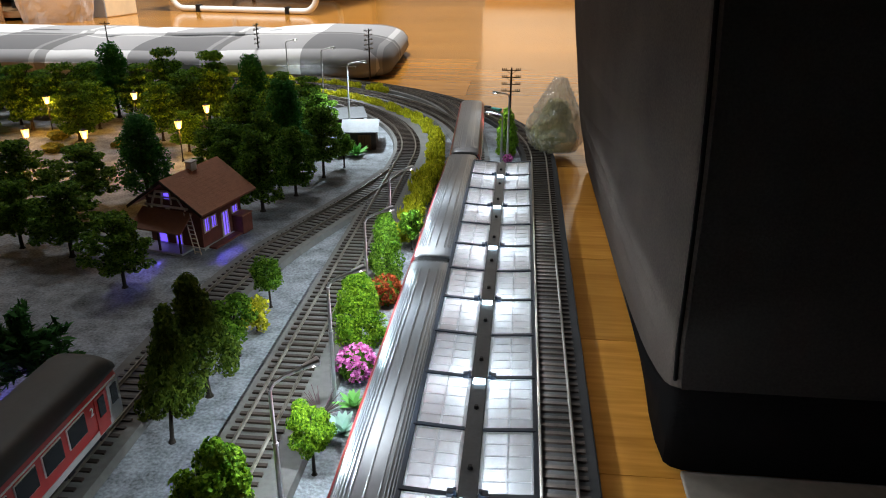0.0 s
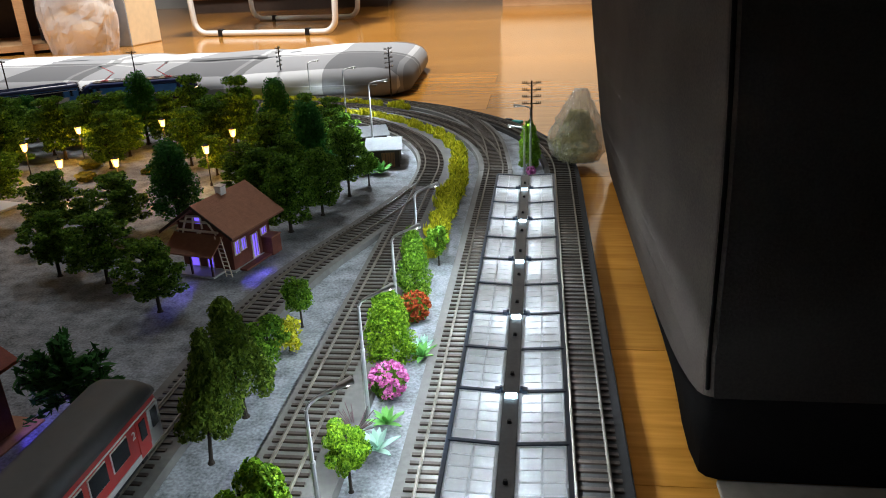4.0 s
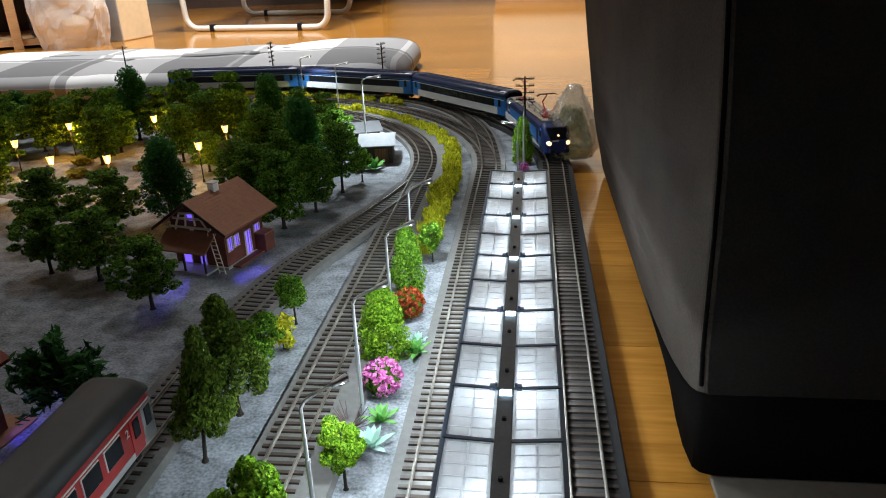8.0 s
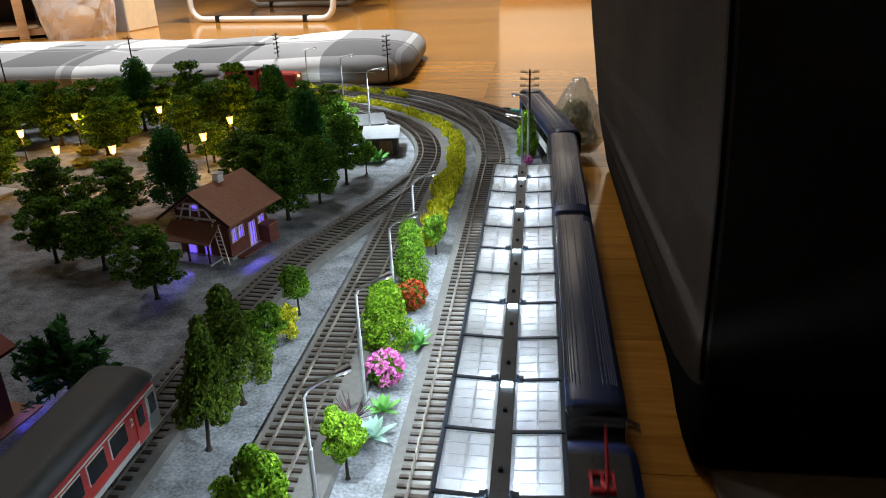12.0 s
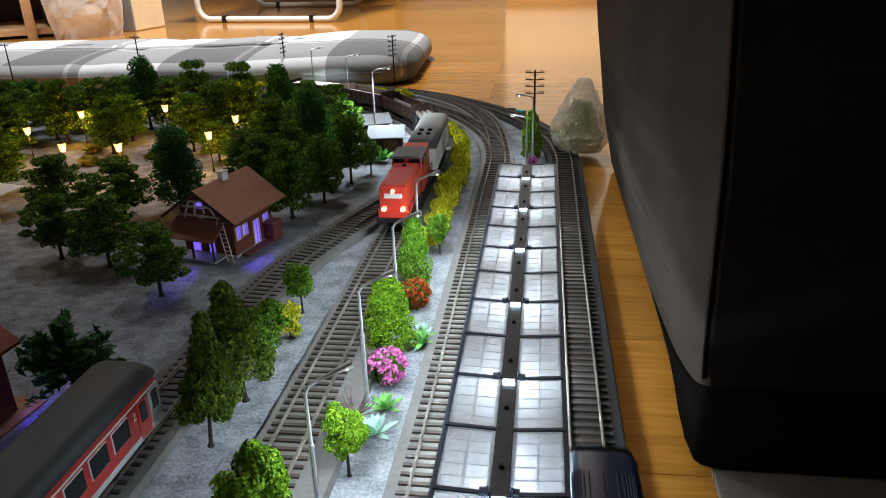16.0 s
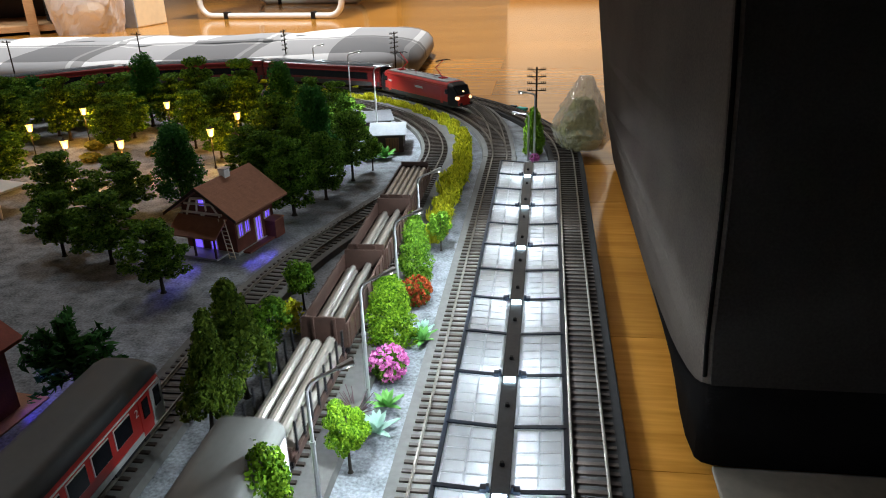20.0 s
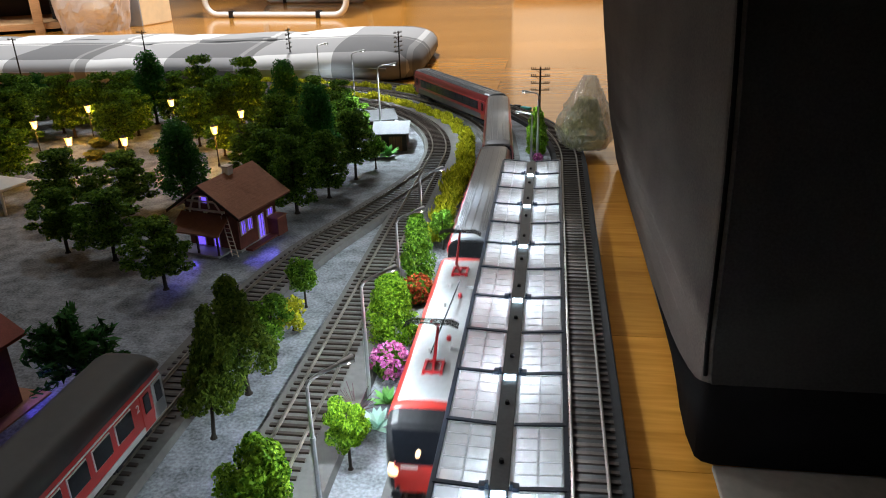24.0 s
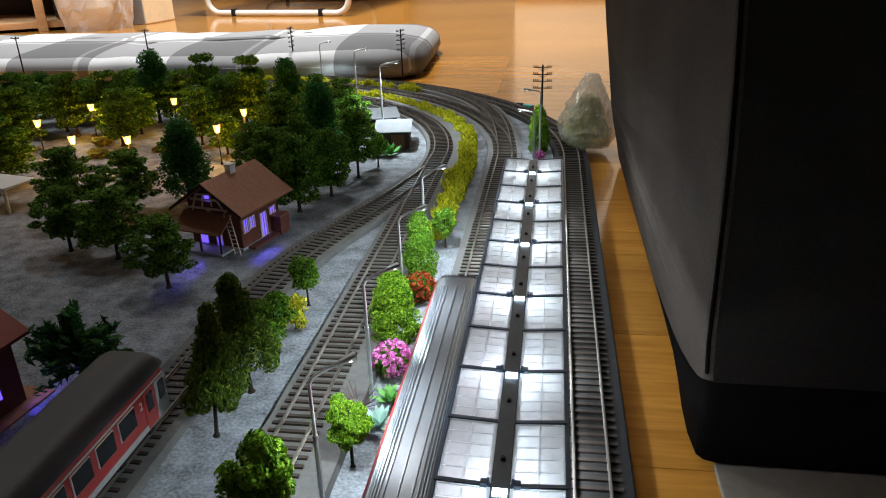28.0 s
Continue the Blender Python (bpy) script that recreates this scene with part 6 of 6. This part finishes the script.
def crumpled(bm, w, d, h, seed, gather=0.35, amount=0.12):
    """A crumpled upright bag, gathered towards its top."""
    n, m_ = 54, 30
    noise.seed_set(seed)
    rings = []
    for j in range(m_ + 1):
        f = j / m_
        k = (1 - (1 - gather) * max(0, f - 0.55) / 0.45) * (0.86 + 0.14 * math.sin(math.pi * min(1, f * 2)))
        ring = []
        for i in range(n):
            a = 2 * math.pi * i / n
            v = Vector((math.cos(a) * 2.2, math.sin(a) * 2.2, f * 3.5))
            q = 1 + amount * (noise.noise(v * 1.2) + 0.8 * noise.noise(v * 3.1) - 0.5 * abs(noise.noise(v * 2.3 + Vector((7, 3, 1)))))
            ca, sa = math.cos(a), math.sin(a)
            ring.append((w / 2 * k * q * math.copysign(abs(ca) ** 0.7, ca), d / 2 * k * q * math.copysign(abs(sa) ** 0.7, sa), h * f + (0.04 * h * noise.noise(v * 2) if 0 < j else 0)))
        rings.append(ring)
    noise.seed_set(1)
    return loft(bm, rings)


def plastic_bag():
    t = thing("clear_plastic_bag", "crumpled clear plastic bag leaning at the sofa corner", "plastic bag", pose(0.058, 0.972, 0.0055, 0, 4, 10))
    part("film", crumpled(B(), 0.064, 0.07, 0.087, 5, 0.28, 0.2), clear_wrap("clear_bag_film", (0.98, 0.99, 0.96), 0.34, gloss=0.34, rough=0.05), t, "clear glossy film", smooth=True)
    part("contents", crumpled(B(), 0.05, 0.056, 0.06, 9, 0.5, 0.25), mat("olive_flock_material", (0.6, 0.58, 0.3), 0.9, 0, 60, 0.4), t, "olive green scenery material")


plastic_bag()


def gift_bag():
    t = thing("cellophane_bag", "pale cellophane bag filled with round beige pieces", "plastic bag", pose(-1.50, 2.42, FZ, 0, 0, 25))
    part("film", crumpled(B(), 0.24, 0.16, 0.5, 3, 0.7, 0.10), clear_wrap("pale_bag_film", (1.0, 0.92, 0.9), 0.55, "ShaderNodeBsdfDiffuse", gloss=0.12), t)
    rng = random.Random(3)
    beige = mat("beige_round_piece", (0.95, 0.84, 0.7), 0.6, 0, 10, 0.15)
    for k in range(26):
        part("round_piece", ball(B(), rng.uniform(-0.07, 0.07), rng.uniform(-0.04, 0.04), 0.04 + 0.4 * k / 26, 0.045, 0.8), beige, t)


gift_bag()
cb = thing("wooden_box", "tall pale wooden box standing beside the bag", "box", pose(-1.415, 2.62, FZ, 0, 0, -10))
part("body", box(B(), 0, 0, 0, 0.075, 0.16, 0.45, 0.004), mat("pale_box_board", (0.88, 0.7, 0.45), 0.6, 0, 8, 0.08), cb)
part("front_sheet", box(B(), 0, -0.0828, 0, 0.073, 0.005, 0.45, 0.001), mat("grey_blue_board", (0.35, 0.38, 0.42), 0.6, 0, 10, 0.1), cb, "grey-blue board front")


def sideboard(x, y, w, d, h, rz, doors, label, front, plinth):
    t = thing("sideboard", label, "cabinet", pose(x, y, FZ, 0, 0, rz), "cabinets")
    part("plinth", box(B(), 0, d / 2, 0, w - 0.02, d - 0.03, 0.07), plinth, t)
    part("body", box(B(), 0, d / 2, 0.07, w, d, h - 0.07, 0.003), front, t)
    for k in range(doors):
        dw = w / doors
        dr = part("door", box(B(), -w / 2 + dw * (k + 0.5), -0.009, 0.075, dw - 0.006, 0.018, h - 0.085, 0.002), front, t)
        part("handle", rod(B(), (-w / 2 + dw * (k + 0.85), -0.03, h * 0.5), (-w / 2 + dw * (k + 0.85), -0.03, h * 0.62), 0.006, None, 8), STEEL, dr)


PALE_FRONT = mat("pale_cream_front", (0.8, 0.72, 0.58), 0.5, 0, 3, 0.05)
sideboard(-1.35, 4.15, 1.1, 0.45, 0.8, 8, 3, "brown wooden sideboard with three doors", WOODEN, DARKWOOD)
sideboard(0.36, 3.86, 1.08, 0.4, 2.0, 0, 2, "tall pale cream cupboard with wooden plinth", PALE_FRONT, WOODEN)

# a small plug and tape left at the edge of the mat
plug = thing("cable_plug", "small black plug with teal tape at the mat edge", "plug", pose(-0.030, 1.224, FZ, 0, 0, -30))
part("body", box(B(), -0.007, 0, 0, 0.012, 0.007, 0.007, 0.002), DARK, plug)
part("tape", box(B(), 0.008, 0.002, 0, 0.018, 0.009, 0.005, 0.002), mat("teal_tape", (0.02, 0.35, 0.32), 0.5, 0, 60, 0.1), plug, "teal tape")
rug = solid("rug", box(B(), 0.429, 0.0485, -0.004, 0.65, 0.63, 0.003, 0.001), mat("beige_rug", (0.24, 0.205, 0.165), 0.95, 0, 30, 0.15, 0.5), "flat beige woven rug in front of the sofa", "rug")


# ---- what moves ----
def run(train, track, marks):
    """Drives a train along its oval: marks are (seconds, distance of its nose past the start of the east straight)."""
    for k in range(len(train)):
        ob, ln = train[k]
        back = sum(v for _, v in train[:k]) + ln / 2
        half = ln * 0.36
        rows = []
        for i in range(113):
            t = i * 0.25
            s = float(np.interp(t, [m[0] for m in marks], [m[1] for m in marks])) - back
            a, b = on_track(track, s + half), on_track(track, s - half)
            d = a - b
            rows.append((t, pose(*((a + b) / 2), 0, 0, 0, math.degrees(math.atan2(d[1], d[0])))))
        walk(ob, rows)


def motions():
    lap = TRACK["middle"][1][-1]
    run(red_set, "middle", [(0.0, 0.890), (3.0, 1.507), (17.0, lap - 1.029), (18.0, lap - 0.775), (19.0, lap - 0.513), (19.5, lap - 0.366), (20.0, lap - 0.266), (21.0, lap - 0.016), (21.5, lap + 0.096), (23.5, lap + 0.490), (24.0, lap + 0.598), (25.0, lap + 0.809), (26.0, lap + 1.0225), (28.0, lap + 1.4435)])
    run(blue_set, "outer", [(0.0, -1.98), (3.0, -1.27), (3.5, -1.13), (5.5, -0.612), (6.5, -0.36), (7.0, -0.244), (8.0, -0.030), (9.0, 0.181), (10.0, 0.383), (11.0, 0.583), (12.0, 0.789), (15.2, 1.451), (28.0, 1.451 + 12.8 * 0.19)])
    run(goods_set, "inner", [(0.0, -2.83), (10.0, -0.925), (11.0, -0.715), (12.5, -0.396), (14.5, -0.012), (15.2, 0.11), (17.0, 0.416), (18.0, 0.573), (19.0, 0.738), (20.0, 0.903), (20.5, 0.984), (21.5, 1.164), (28.0, 2.30)])


motions()
